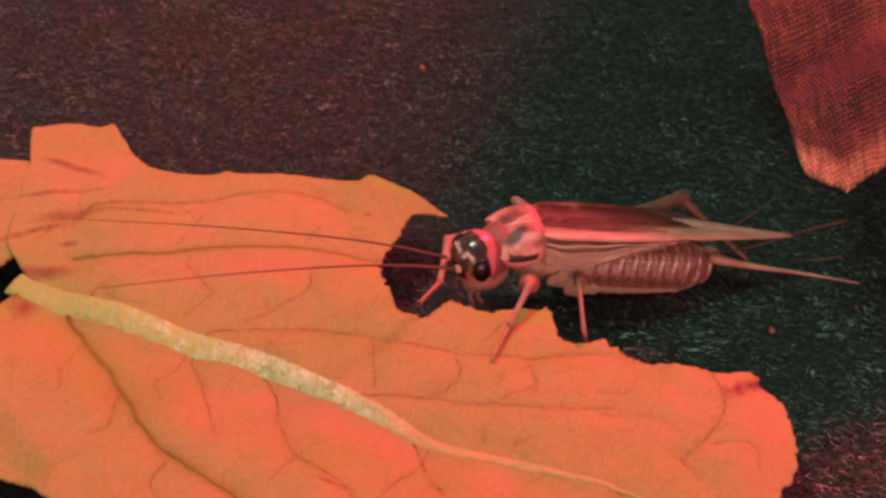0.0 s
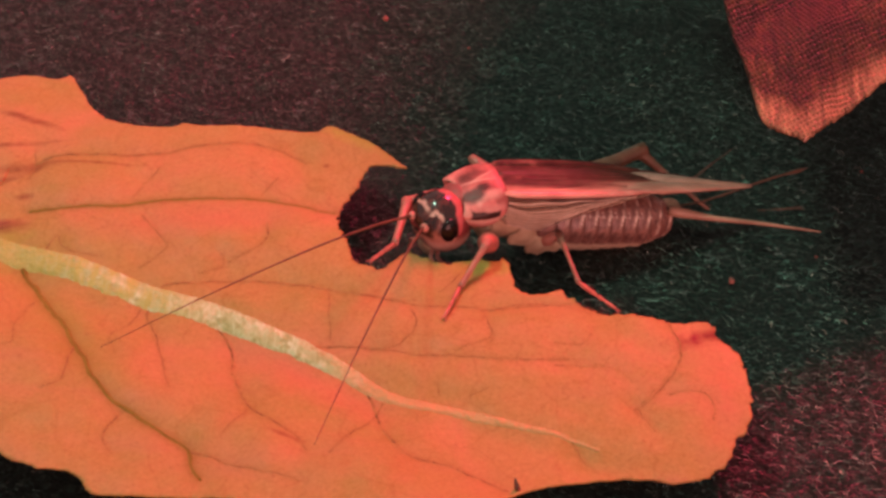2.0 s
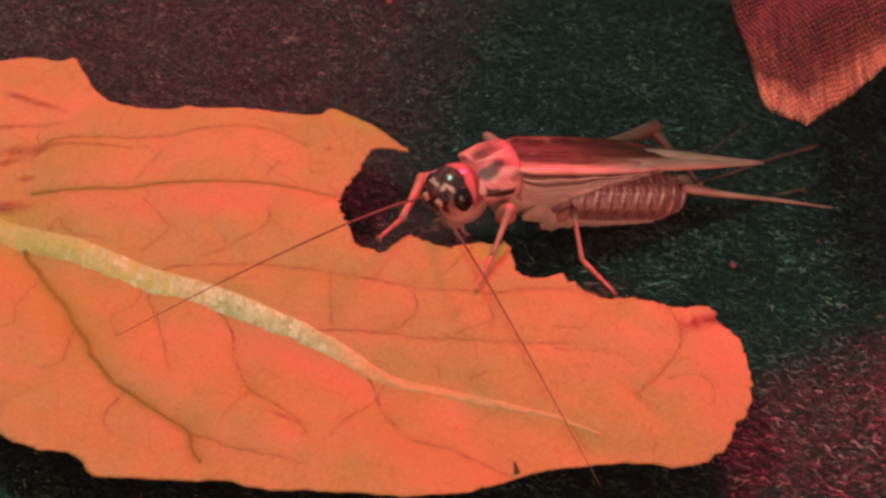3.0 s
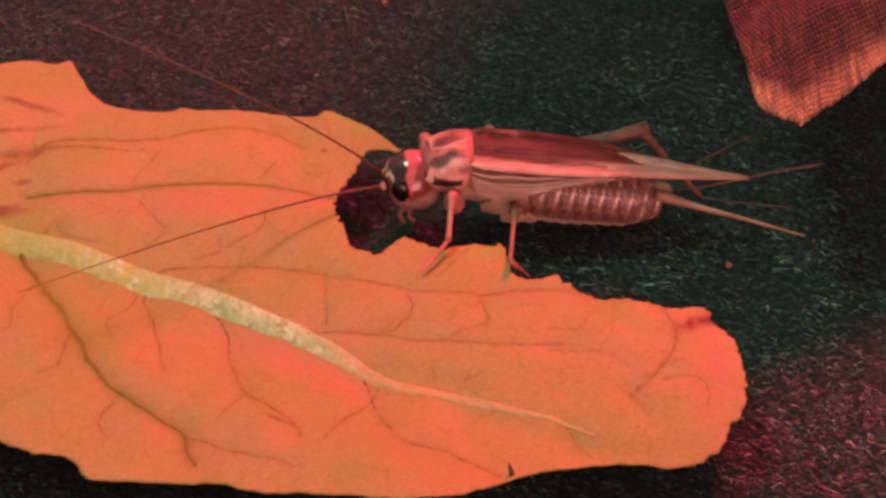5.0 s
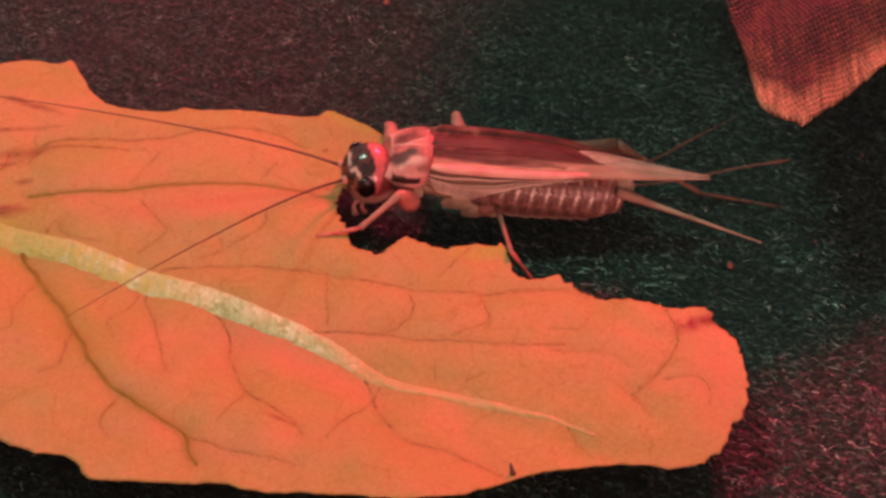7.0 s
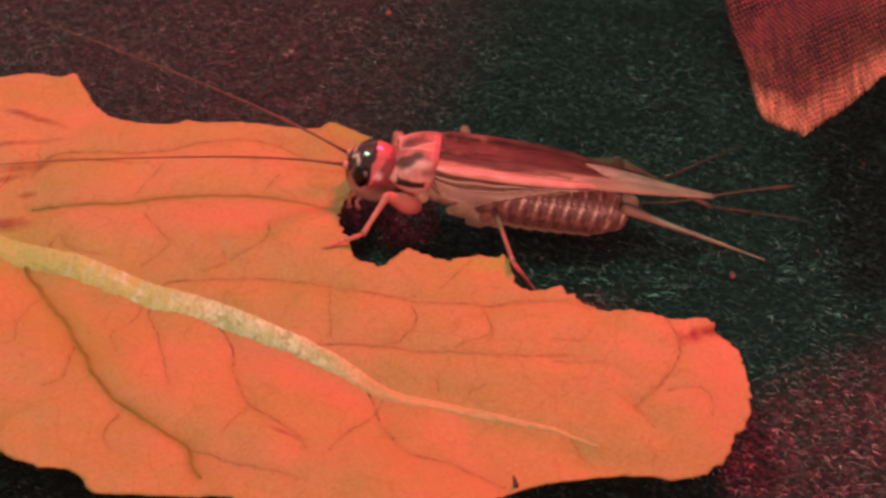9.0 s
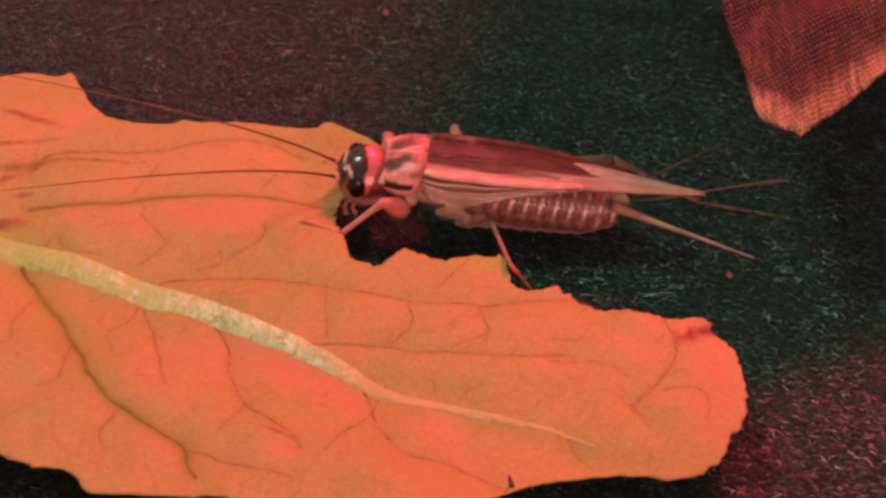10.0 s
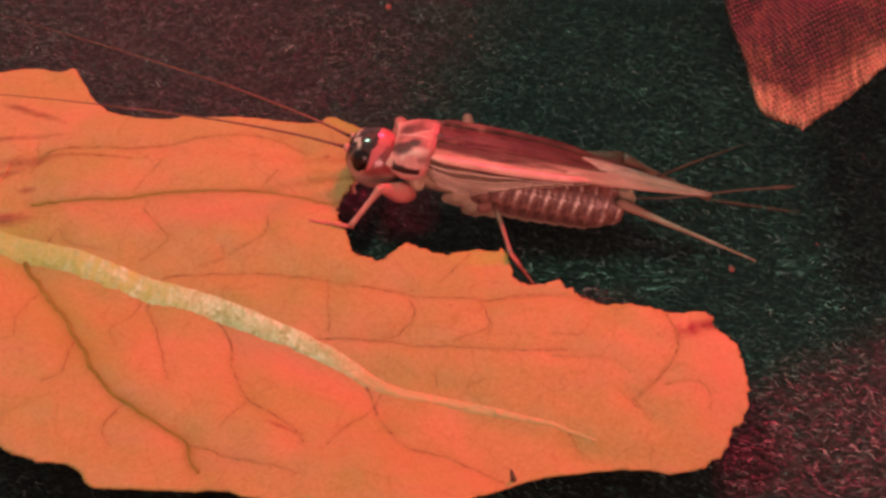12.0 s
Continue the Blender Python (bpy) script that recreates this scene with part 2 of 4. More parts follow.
def weave_material():
    n = Nodes("brown_woven_fabric", 0.5, 0.4)
    threads = []
    for turn in (62, -28):
        wave = n.add("ShaderNodeTexWave")
        cloud = n.add("ShaderNodeTexNoise")
        n.put(n.where, cloud.inputs["Vector"])
        cloud.inputs["Scale"].default_value = 0.9 / MM
        cloud.inputs["Detail"].default_value = 3
        drift = n.add("ShaderNodeVectorMath", operation="MULTIPLY_ADD")
        n.put(cloud.outputs["Color"], drift.inputs[0])
        drift.inputs[1].default_value = (0.28 * MM, 0.28 * MM, 0)
        n.put(n.stretch(1, 1, 0, turn), drift.inputs[2])
        n.put(drift.outputs[0], wave.inputs["Vector"])
        wave.inputs["Scale"].default_value = 0.98 / MM
        wave.inputs["Distortion"].default_value = 3.6
        wave.inputs["Detail"].default_value = 3
        wave.inputs["Detail Scale"].default_value = 0.45
        wave.inputs["Detail Roughness"].default_value = 0.65
        threads.append(wave.outputs["Fac"])
    knots = n.math("MULTIPLY", *threads)
    tone = n.ramp(n.noise(0.17, 5, 0.55, 1.2), [(0.34, (0.035, 0.010, 0.008)), (0.5, (0.075, 0.02, 0.016)), (0.68, (0.15, 0.052, 0.026))])
    tone = n.mix(n.ramp(n.noise(0.9, 4, 0.7), [(0.5, (0, 0, 0)), (0.72, (0.7, 0.7, 0.7))]), tone, (0.26, 0.095, 0.045))
    # Paler rim: light fraying threads, plus a satin highlight put into the colour.
    rim = n.math("MAXIMUM", n.blot(23.6, 1.0, 3.2, 1.0, -35), n.blot(29.5, 4.0, 8.0, 1.15, 36))
    tone = n.mix(n.math("MULTIPLY", rim, 0.78), tone, (0.68, 0.31, 0.19))
    tone = n.mix(n.math("MULTIPLY", n.blot(26.0, 7.0, 3.0, 3.4, 20, 0.8), 0.65), tone, (0.035, 0.010, 0.010))
    for turn in (62, -28):
        thread = n.noise(1.0, 4, 0.7, where=n.stretch(2.2, 0.25, 0, turn))
        tone = n.mix(1.0, tone, n.ramp(thread, [(0.32, (0.45, 0.42, 0.42)), (0.68, (1.45, 1.4, 1.35))]), "MULTIPLY")
    worn = n.ramp(n.noise(0.35, 4, 0.65), [(0.40, (0.2, 0.2, 0.2)), (0.62, (1, 1, 1))])
    gaps = n.ramp(n.math("ADD", knots, n.math("MULTIPLY_ADD", n.noise(1.3, 4, 0.7), 0.9, -0.45)), [(0.3, (0, 0, 0)), (0.85, (0.45, 0.45, 0.45))])
    n.colour(n.mix(n.math("MULTIPLY", gaps, worn), tone, (0.018, 0.006, 0.005)))
    n.bump(n.math("SUBTRACT", n.math("MULTIPLY", n.noise(1.4, 4, 0.65), 1.5), knots), 0.2)
    n.glow_through(0.08, tone)
    return n.mat


def head_material():
    n = Nodes("banded_head_shell", 0.16, 0.7)
    x, y, z = n.axes()
    angle = n.math("ARCTAN2", n.math("ADD", z, 0.45), n.math("SUBTRACT", x, 1.7))
    at = n.math("ADD", n.math("MULTIPLY_ADD", angle, 1 / 3.6, 0.42), n.math("MULTIPLY_ADD", n.noise(0.6, 3), 0.17, -0.085))
    pale, tan, dark, red = (0.70, 0.44, 0.36), (0.24, 0.075, 0.06), (0.03, 0.009, 0.008), (0.58, 0.10, 0.11)
    bands = n.ramp(at, [(0.10, tan), (0.30, (0.40, 0.19, 0.145)), (0.68, tan), (0.69, pale), (0.715, pale), (0.73, dark), (0.895, dark), (0.915, red), (1.0, red)])
    ring = n.math("ABSOLUTE", n.math("ADD", y, n.math("MULTIPLY_ADD", n.noise(0.9, 3), 0.8, -0.4)))
    brow = n.math("MULTIPLY", n.between(n.math("ADD", at, n.math("MULTIPLY_ADD", n.noise(1.4, 3), 0.14, -0.07)), 0.43, 0.685, 0.015), n.between(ring, -1, 1.4, 0.1))
    bands = n.mix(brow, bands, dark)
    bridge = n.math("MULTIPLY", n.between(at, 0.64, 0.78, 0.015), n.between(ring, 0.3, 0.7, 0.1))
    bands = n.mix(n.math("MULTIPLY", bridge, n.ramp(n.noise(0.8, 3), [(0.45, (0, 0, 0)), (0.6, (0.9, 0.9, 0.9))])), bands, dark)
    side = n.math("MULTIPLY", n.between(at, 0.50, 0.74, 0.02), n.between(ring, 1.5, 3, 0.15))
    bands = n.mix(n.math("MULTIPLY", side, 0.9), bands, dark)
    cheek = n.math("MULTIPLY", n.between(z, -3, -0.75, 0.25), n.between(ring, 1.0, 3, 0.3))
    bands = n.mix(n.math("MULTIPLY", cheek, 0.75), bands, (0.52, 0.30, 0.24))
    bands = n.mix(n.math("MULTIPLY", n.between(at, 1.04, 1.5, 0.02), 0.8), bands, (0.12, 0.022, 0.022))
    bands = n.mix(n.ramp(n.noise(1.2, 5, 0.65, 0.6), [(0.45, (0, 0, 0)), (0.66, (0.35, 0.35, 0.35))]), bands, (0.25, 0.06, 0.05))
    n.colour(bands)
    n.bump(n.noise(2.5, 3), 0.03)
    return n.mat


def pronotum_material():
    n = Nodes("mottled_pronotum_shell", 0.42, 0.28)
    x, y, z = n.axes()
    base = n.ramp(n.noise(0.8, 5, 0.6), [(0.35, (0.50, 0.10, 0.10)), (0.65, (0.68, 0.20, 0.18))])
    rise = n.math("MULTIPLY_ADD", x, 0.17, z)
    flank = n.between(rise, -3, 0.9, 0.3)
    base = n.mix(n.math("MULTIPLY", flank, 0.7), base, n.ramp(n.noise(1.1, 5, 0.65), [(0.35, (0.54, 0.18, 0.16)), (0.65, (0.70, 0.32, 0.28))]))
    back = n.between(rise, 0.8, 5, 0.2)
    dusk = n.ramp(n.noise(0.55, 4, 0.55, 0.5), [(0.46, (0, 0, 0)), (0.64, (0.75, 0.75, 0.75))])
    base = n.mix(n.math("MULTIPLY", dusk, back), base, (0.22, 0.05, 0.045))
    ragged_edge = n.ramp(n.noise(1.5, 5, 0.7, 0.8), [(0.3, (0.25, 0.25, 0.25)), (0.46, (0.97, 0.97, 0.97))])
    for bx, by, rx, ry, deep in ((1.45, 0.6, 0.45, 0.4, 0.35), (2.4, -0.95, 0.7, 0.5, 0.7), (1.3, -1.1, 0.5, 0.6, 0.35), (2.6, 1.45, 0.2, 0.25, 0.7)):
        base = n.mix(n.math("MULTIPLY", n.math("MULTIPLY", n.blot(bx, by, rx, ry, 0, 0.45), n.math("MULTIPLY", back, deep)), ragged_edge), base, (0.045, 0.010, 0.010))
    # pale lines between the blotches, and a pale front rim
    for bx, by, rx, ry, turn in ((2.0, -0.1, 1.1, 0.10, -14), (1.5, -0.35, 0.9, 0.09, 16), (2.35, 1.75, 0.16, 0.3, 0), (1.6, 1.55, 0.9, 0.35, 0)):
        base = n.mix(n.math("MULTIPLY", n.blot(bx, by, rx, ry, turn, 0.5), 0.6), base, (0.70, 0.40, 0.34))
    base = n.mix(n.math("MULTIPLY", n.between(x, 3.05, 5, 0.12), 0.65), base, (0.66, 0.30, 0.25))
    base = n.mix(n.math("MULTIPLY", n.between(x, -1, 0.55, 0.1), 0.5), base, (0.26, 0.06, 0.05))
    lane = n.math("ADD", n.math("MULTIPLY_ADD", x, 0.2, z), n.math("MULTIPLY_ADD", n.noise(0.9, 3), 0.4, -0.2))
    rim = n.math("MULTIPLY", n.between(lane, -0.5, -0.05, 0.1), n.between(x, 0.7, 3.2, 0.2))
    base = n.mix(n.math("MULTIPLY", rim, 0.6), base, (0.72, 0.48, 0.40))
    stripe = n.math("MULTIPLY", n.between(lane, -0.06, 0.56, 0.07), n.between(n.math("ADD", x, n.math("MULTIPLY", n.noise(1.1, 3), 0.6)), 1.15, 3.3, 0.12))
    base = n.mix(n.math("MULTIPLY", stripe, 0.97), base, (0.02, 0.007, 0.006))
    for bx, by, rx, ry, turn in ((2.5, 1.0, 0.8, 0.6, 0), (1.7, 0.7, 0.4, 0.3, -20)):
        base = n.mix(n.math("MULTIPLY", n.blot(bx, by, rx, ry, turn, 0.3), 0.92), base, (0.06, 0.013, 0.013))
    n.colour(base)
    n.bump(n.noise(3.0, 3), 0.04)
    return n.mat


def wing_material(name, dark, light, through, light_fold=(0.52, 0.23, 0.17), clear=0.0):
    n = Nodes(name, 0.45, 0.14)
    streak = n.noise(1.2, 5, 0.65, where=n.stretch(0.35, 1.3, 1.3))
    base = n.ramp(streak, [(0.35, dark), (0.65, light)])
    x, y, z = n.axes()
    pale = n.math("MULTIPLY", n.between(x, -4.5, 3, 2.0), n.ramp(n.noise(0.55, 5, 0.6, 0.6), [(0.45, (0, 0, 0)), (0.62, (1, 1, 1))]))
    base = n.mix(n.math("MULTIPLY", pale, 0.5), base, (0.36, 0.14, 0.11))
    fine = n.noise(2.2, 5, 0.65, where=n.stretch(0.07, 1.4, 1.4))
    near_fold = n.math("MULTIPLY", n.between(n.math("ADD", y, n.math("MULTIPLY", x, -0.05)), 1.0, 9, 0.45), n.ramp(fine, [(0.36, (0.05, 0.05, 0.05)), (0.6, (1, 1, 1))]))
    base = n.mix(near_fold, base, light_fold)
    n.colour(base)
    n.bump(n.noise(2.2, 4, 0.65, where=n.stretch(0.1, 1.6, 1.6)), 0.12)
    n.glow_through(through, base)
    if clear:
        # clear membrane between the veins
        both = n.add("ShaderNodeMixShader")
        n.put(n.math("MULTIPLY_ADD", n.noise(0.5, 4), 0.5, clear - 0.25), both.inputs[0])
        n.put(n.out.inputs[0].links[0].from_socket, both.inputs[1])
        n.put(n.add("ShaderNodeBsdfTransparent").outputs[0], both.inputs[2])
        n.put(both.outputs[0], n.out.inputs[0])
    return n.mat


def segment_material():
    n = Nodes("ringed_abdomen_skin", 0.33, 0.5)
    x, y, z = n.axes()
    base = n.ramp(n.noise(1.4, 5, 0.65, 0.5), [(0.35, (0.10, 0.036, 0.03)), (0.65, (0.34, 0.145, 0.115))])
    line = n.math("ADD", n.math("MULTIPLY_ADD", z, 0.1, x), n.math("MULTIPLY_ADD", n.noise(0.7, 3), 0.6, -0.3))
    bar = n.math("MULTIPLY", n.between(line, -1.1, -0.9, 0.07), n.between(n.math("ADD", z, n.math("MULTIPLY", n.noise(0.7, 2), 1.2)), -2.4, 0.7, 0.3))
    broken = n.ramp(n.noise(1.9, 3, 0.6), [(0.44, (0.05, 0.05, 0.05)), (0.62, (1, 1, 1))])
    base = n.mix(n.math("MULTIPLY", bar, broken), base, (0.76, 0.56, 0.46))
    thin_bar = n.math("MULTIPLY", n.between(line, -0.6, -0.56, 0.05), n.between(z, -2.5, 0.1, 0.4))
    base = n.mix(n.math("MULTIPLY", thin_bar, n.math("MULTIPLY", broken, 0.5)), base, (0.55, 0.36, 0.28))
    dots = n.ramp(n.noise(2.1, 2, 0.5), [(0.66, (0, 0, 0)), (0.72, (1, 1, 1))])
    base = n.mix(n.math("MULTIPLY", dots, n.math("MULTIPLY", n.between(z, -1.5, 0.0, 0.3), 0.9)), base, (0.68, 0.52, 0.45))
    base = n.mix(n.math("MULTIPLY", n.between(z, -6, -3.05, 0.14), 0.9), base, (0.66, 0.47, 0.34))
    n.colour(base)
    n.bump(n.noise(2.5, 4), 0.06)
    return n.mat


LEAF = leaf_material()
MIDRIB = midrib_material()
VEIN = vein_material("brown_leaf_vein", (0.16, 0.06, 0.018))
GREEN_VEIN = plain("olive_leaf_vein", (0.18, 0.12, 0.02), (0.27, 0.18, 0.032), 0.8, 1.2, 0.03, 0.15)
FELT = ground_material()
FIBRE = cloth_material("dark_felt_fibre", 1.8)
WEAVE = weave_material()
HEAD_SHELL = head_material()
PRONOTUM = pronotum_material()
FOREWING = wing_material("brown_forewing", (0.04, 0.012, 0.009), (0.125, 0.036, 0.027), 0.03, (0.64, 0.29, 0.22))
WING_SIDE = wing_material("tan_forewing_side", (0.26, 0.155, 0.10), (0.58, 0.43, 0.31), 0.10, (0.55, 0.38, 0.27), 0.58)
WING_VEIN = plain("reddish_wing_vein", (0.09, 0.024, 0.018), (0.18, 0.055, 0.042), 0.4)
PALE_VEIN = plain("pale_flap_vein", (0.62, 0.40, 0.31), (0.82, 0.62, 0.50), 0.3)
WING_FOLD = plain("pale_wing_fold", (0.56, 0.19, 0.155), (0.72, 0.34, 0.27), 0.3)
HINDWING = wing_material("pale_folded_hindwing", (0.24, 0.10, 0.08), (0.60, 0.34, 0.27), 0.06)
SEGMENT = segment_material()
SKIN = plain("tan_thorax_skin", (0.50, 0.30, 0.19), (0.74, 0.54, 0.37), 0.34, 2.2, 0.14)
LEG = plain("reddish_tan_leg_shell", (0.38, 0.12, 0.09), (0.54, 0.215, 0.16), 0.34, 1.6, 0.05)
SHIN = plain("dull_tan_shin_shell", (0.26, 0.10, 0.075), (0.42, 0.18, 0.13), 0.36, 1.6, 0.05)
CERCUS = plain("tan_cercus", (0.28, 0.135, 0.09), (0.46, 0.25, 0.175), 0.45)
BROWN = plain("brown_leg_shell", (0.12, 0.05, 0.03), (0.24, 0.10, 0.062), 0.42)
DARK = plain("dark_brown_shell", (0.06, 0.025, 0.015), (0.13, 0.05, 0.03), 0.4)
ANTENNA = plain("brown_antenna", (0.08, 0.03, 0.015), (0.15, 0.06, 0.028), 0.45)
EYE = plain("black_compound_eye", (0.006, 0.003, 0.003), (0.014, 0.006, 0.005), 0.14, 3.0, 0.01, 0.35)
FOOT = plain("red_foot_shell", (0.5, 0.1, 0.08), (0.66, 0.17, 0.13), 0.4)
NECK = plain("dark_neck_skin", (0.16, 0.035, 0.032), (0.34, 0.085, 0.075), 0.5)
RED_THIGH = plain("reddish_thigh_shell", (0.50, 0.115, 0.095), (0.64, 0.20, 0.16), 0.36, 1.6, 0.05)
LOOSE = plain("pale_loose_fibre", (0.16, 0.2, 0.18), (0.5, 0.52, 0.48), 0.3, 1.0, 0.02, 0.6)
LINT = plain("reddish_lint", (0.22, 0.05, 0.04), (0.4, 0.1, 0.08), 0.8)


# ---- building helpers ----
def part(name, bm, material, parent=None, label="", at=(0, 0, 0)):
    """Links a bmesh, drawn in millimetres, as one mesh object under a thing or under a part; at: the place of its origin."""
    bmesh.ops.recalc_face_normals(bm, faces=bm.faces)
    bmesh.ops.scale(bm, vec=(MM, MM, MM), verts=bm.verts)
    data = bpy.data.meshes.new(name)
    bm.to_mesh(data)
    bm.free()
    data.materials.append(material)
    data.polygons.foreach_set("use_smooth", [True] * len(data.polygons))
    ob = new(name, data)
    ob.location = mm(at)
    ob.parent = parent
    return tagged(ob, label) if label else ob


def curve(points, step=0.3):
    """A smooth polyline through the points."""
    pts = [np.array(p, float) for p in points]
    pts = [2 * pts[0] - pts[1], *pts, 2 * pts[-1] - pts[-2]]
    out = []
    for a, b, c, d in zip(pts, pts[1:], pts[2:], pts[3:]):
        count = max(2, int(np.linalg.norm(c - b) / step))
        for k in range(count):
            t = k / count
            out.append(0.5 * (2 * b + (c - a) * t + (2 * a - 5 * b + 4 * c - d) * t * t + (3 * b - a - 3 * c + d) * t ** 3))
    return np.array([*out, pts[-2]])


def loft(bm, rings):
    """Skins rings of equally many points and closes both ends."""
    made = [[bm.verts.new(tuple(p)) for p in ring] for ring in rings]
    for a, b in zip(made, made[1:]):
        for k in range(len(a)):
            bm.faces.new((a[k], a[k - 1], b[k - 1], b[k]))
    for ring in (made[0], made[-1]):
        bm.faces.new(ring)


def tube(bm, path, radii, sides=8, flat=1.0):
    """A round rod along a path; flat squeezes it from above."""
    path = [Vector(tuple(p)) for p in path]
    rings = []
    for k, p in enumerate(path):
        ahead = (path[min(k + 1, len(path) - 1)] - path[max(k - 1, 0)]).normalized()
        side = ahead.cross(Vector((0, 0, 1)))
        side = side.normalized() if side.length > 1e-4 else Vector((0, 1, 0))
        up = side.cross(ahead)
        r = radii[k] if hasattr(radii, "__len__") else radii
        rings.append([p + side * r * math.cos(a) + up * r * flat * math.sin(a) for a in np.linspace(0, math.tau, sides, endpoint=False)])
    loft(bm, rings)


def ball(bm, centre, size, u=18, v=12):
    made = bmesh.ops.create_uvsphere(bm, u_segments=u, v_segments=v, radius=1)["verts"]
    bmesh.ops.transform(bm, matrix=Matrix.Translation(centre) @ Matrix.Diagonal((*size, 1)), verts=made)


def step(t):
    t = np.clip(t, 0, 1)
    return t * t * (3 - 2 * t)


def inside(px, py, poly):
    """Which of the points lie inside a closed outline."""
    hit = np.zeros(px.shape, bool)
    for (x0, y0), (x1, y1) in zip(poly, np.roll(poly, -1, axis=0)):
        if y0 != y1:
            hit ^= ((y0 > py) != (y1 > py)) & (px < (x1 - x0) * (py - y0) / (y1 - y0) + x0)
    return hit


def nearest(px, py, line, closed=True):
    """The nearest point on a polyline, and how far it is."""
    best, bx, by = np.full(px.shape, 1e9), px.copy(), py.copy()
    ends = np.roll(line, -1, axis=0) if closed else line[1:]
    for (x0, y0), (x1, y1) in zip(line, ends):
        dx, dy = x1 - x0, y1 - y0
        t = np.clip(((px - x0) * dx + (py - y0) * dy) / (dx * dx + dy * dy + 1e-12), 0, 1)
        qx, qy = x0 + t * dx, y0 + t * dy
        d = np.hypot(px - qx, py - qy)
        near = d < best
        best, bx, by = np.where(near, d, best), np.where(near, qx, bx), np.where(near, qy, by)
    return bx, by, best


def sheet(name, outline, height, thick, cell, material, parent=None, label="", marks=()):
    """A thin sheet cut to an outline: height(x, y) gives its upper face; marks: named values over its surface."""
    (x0, y0), (x1, y1) = outline.min(0), outline.max(0)
    gx, gy = np.meshgrid(np.arange(x0 - cell, x1 + 2 * cell, cell), np.arange(y0 - cell, y1 + 2 * cell, cell))
    rows, cols = gx.shape
    ok = inside(gx, gy, outline)
    corners = np.arange(rows * cols).reshape(rows, cols)
    quads = np.stack([corners[:-1, :-1], corners[:-1, 1:], corners[1:, 1:], corners[1:, :-1]], -1).reshape(-1, 4)
    okf = ok.ravel()
    quads = quads[okf[quads].sum(1) >= 2]
    used = np.unique(quads)
    x, y = gx.ravel()[used].copy(), gy.ravel()[used].copy()
    out = ~okf[used]
    x[out], y[out], _ = nearest(x[out], y[out], outline)
    z = height(x, y)
    number = np.full(rows * cols, -1)
    number[used] = np.arange(len(used))
    quads = number[quads]
    count = len(used)
    edges = {}
    for quad in quads.tolist():
        for a, b in zip(quad, quad[1:] + quad[:1]):
            edges[(a, b)] = 1
    rim = [(b, a, a + count, b + count) for a, b in edges if (b, a) not in edges]
    verts = np.concatenate([np.stack([x, y, z], -1), np.stack([x, y, z - thick], -1)]) * MM
    faces = quads.tolist() + (quads[:, ::-1] + count).tolist() + rim
    data = bpy.data.meshes.new(name)
    data.from_pydata(verts.tolist(), [], faces)
    for mark, value in marks:
        data.attributes.new(mark, "FLOAT", "POINT").data.foreach_set("value", np.tile(value(x, y), 2).astype(np.float32))
    data.materials.append(material)
    data.polygons.foreach_set("use_smooth", [True] * len(data.polygons))
    ob = new(name, data)
    ob.parent = parent
    return tagged(ob, label) if label else ob


def ragged(line, amount, size, seed):
    """Frays an outline with small teeth."""
    out = []
    for k, p in enumerate(line):
        d = line[(k + 1) % len(line)] - line[k - 1]
        side = np.array([d[1], -d[0]]) / (np.hypot(*d) + 1e-9)
        v = noise.noise(Vector((p[0] / size, p[1] / size, seed))) + 0.6 * noise.noise(Vector((p[0] / size * 2.7, p[1] / size * 2.7, seed + 5)))
        out.append(p + side * v * amount)
    return np.array(out)


# ---- the ground: dark felt with short fibres ----
FELT_LEVEL = -1.2


def ground():
    bm = bmesh.new()
    bmesh.ops.create_grid(bm, x_segments=40, y_segments=40, size=250)
    tagged(part("ground", bm, FELT, at=(0, 0, FELT_LEVEL)), "dark grey felt cloth spread over the table", "cloth", kind="structure")


def fibres(name, label, material, count, seed, spread, lengths, girths):
    rng = np.random.default_rng(seed)
    x, y = rng.uniform(*spread[:2], count), rng.uniform(*spread[2:], count)
    lean = rng.normal(-0.4, 0.5, count)
    stray = rng.random(count) < 0.025
    length = np.where(stray, rng.uniform(0.5, 1.0, count), rng.uniform(*lengths, count))
    wide = np.where(stray, 0.026, rng.uniform(*girths, count))
    arch = rng.uniform(0.0, 0.16, count)
    bend = rng.normal(0, 0.3, count)
    foot = rng.uniform(-0.05, 0.3, count)
    verts, steps = [], 3
    for k in range(steps):
        t = k / (steps - 1)
        a = lean + bend * (t - 0.5)
        cx, cy = x + np.cos(a) * length * (t - 0.5), y + np.sin(a) * length * (t - 0.5)
        cz = FELT_LEVEL + foot + arch * 4 * t * (1 - t) + 0.02
        w = wide * (1 - 0.5 * t)
        for side in (-1, 1):
            verts.append(np.stack([cx - np.sin(a) * w * side, cy + np.cos(a) * w * side, cz], -1))
    verts = np.stack(verts, 1).reshape(-1, 3) * MM
    first = np.arange(count)[:, None] * steps * 2
    faces = np.concatenate([first + np.array([2 * k, 2 * k + 1, 2 * k + 3, 2 * k + 2]) for k in range(steps - 1)])
    data = bpy.data.meshes.new(name)
    data.from_pydata(verts.tolist(), [], faces.tolist())
    data.materials.append(material)
    tagged(new(name, data), label, "fibres", kind="stuff")


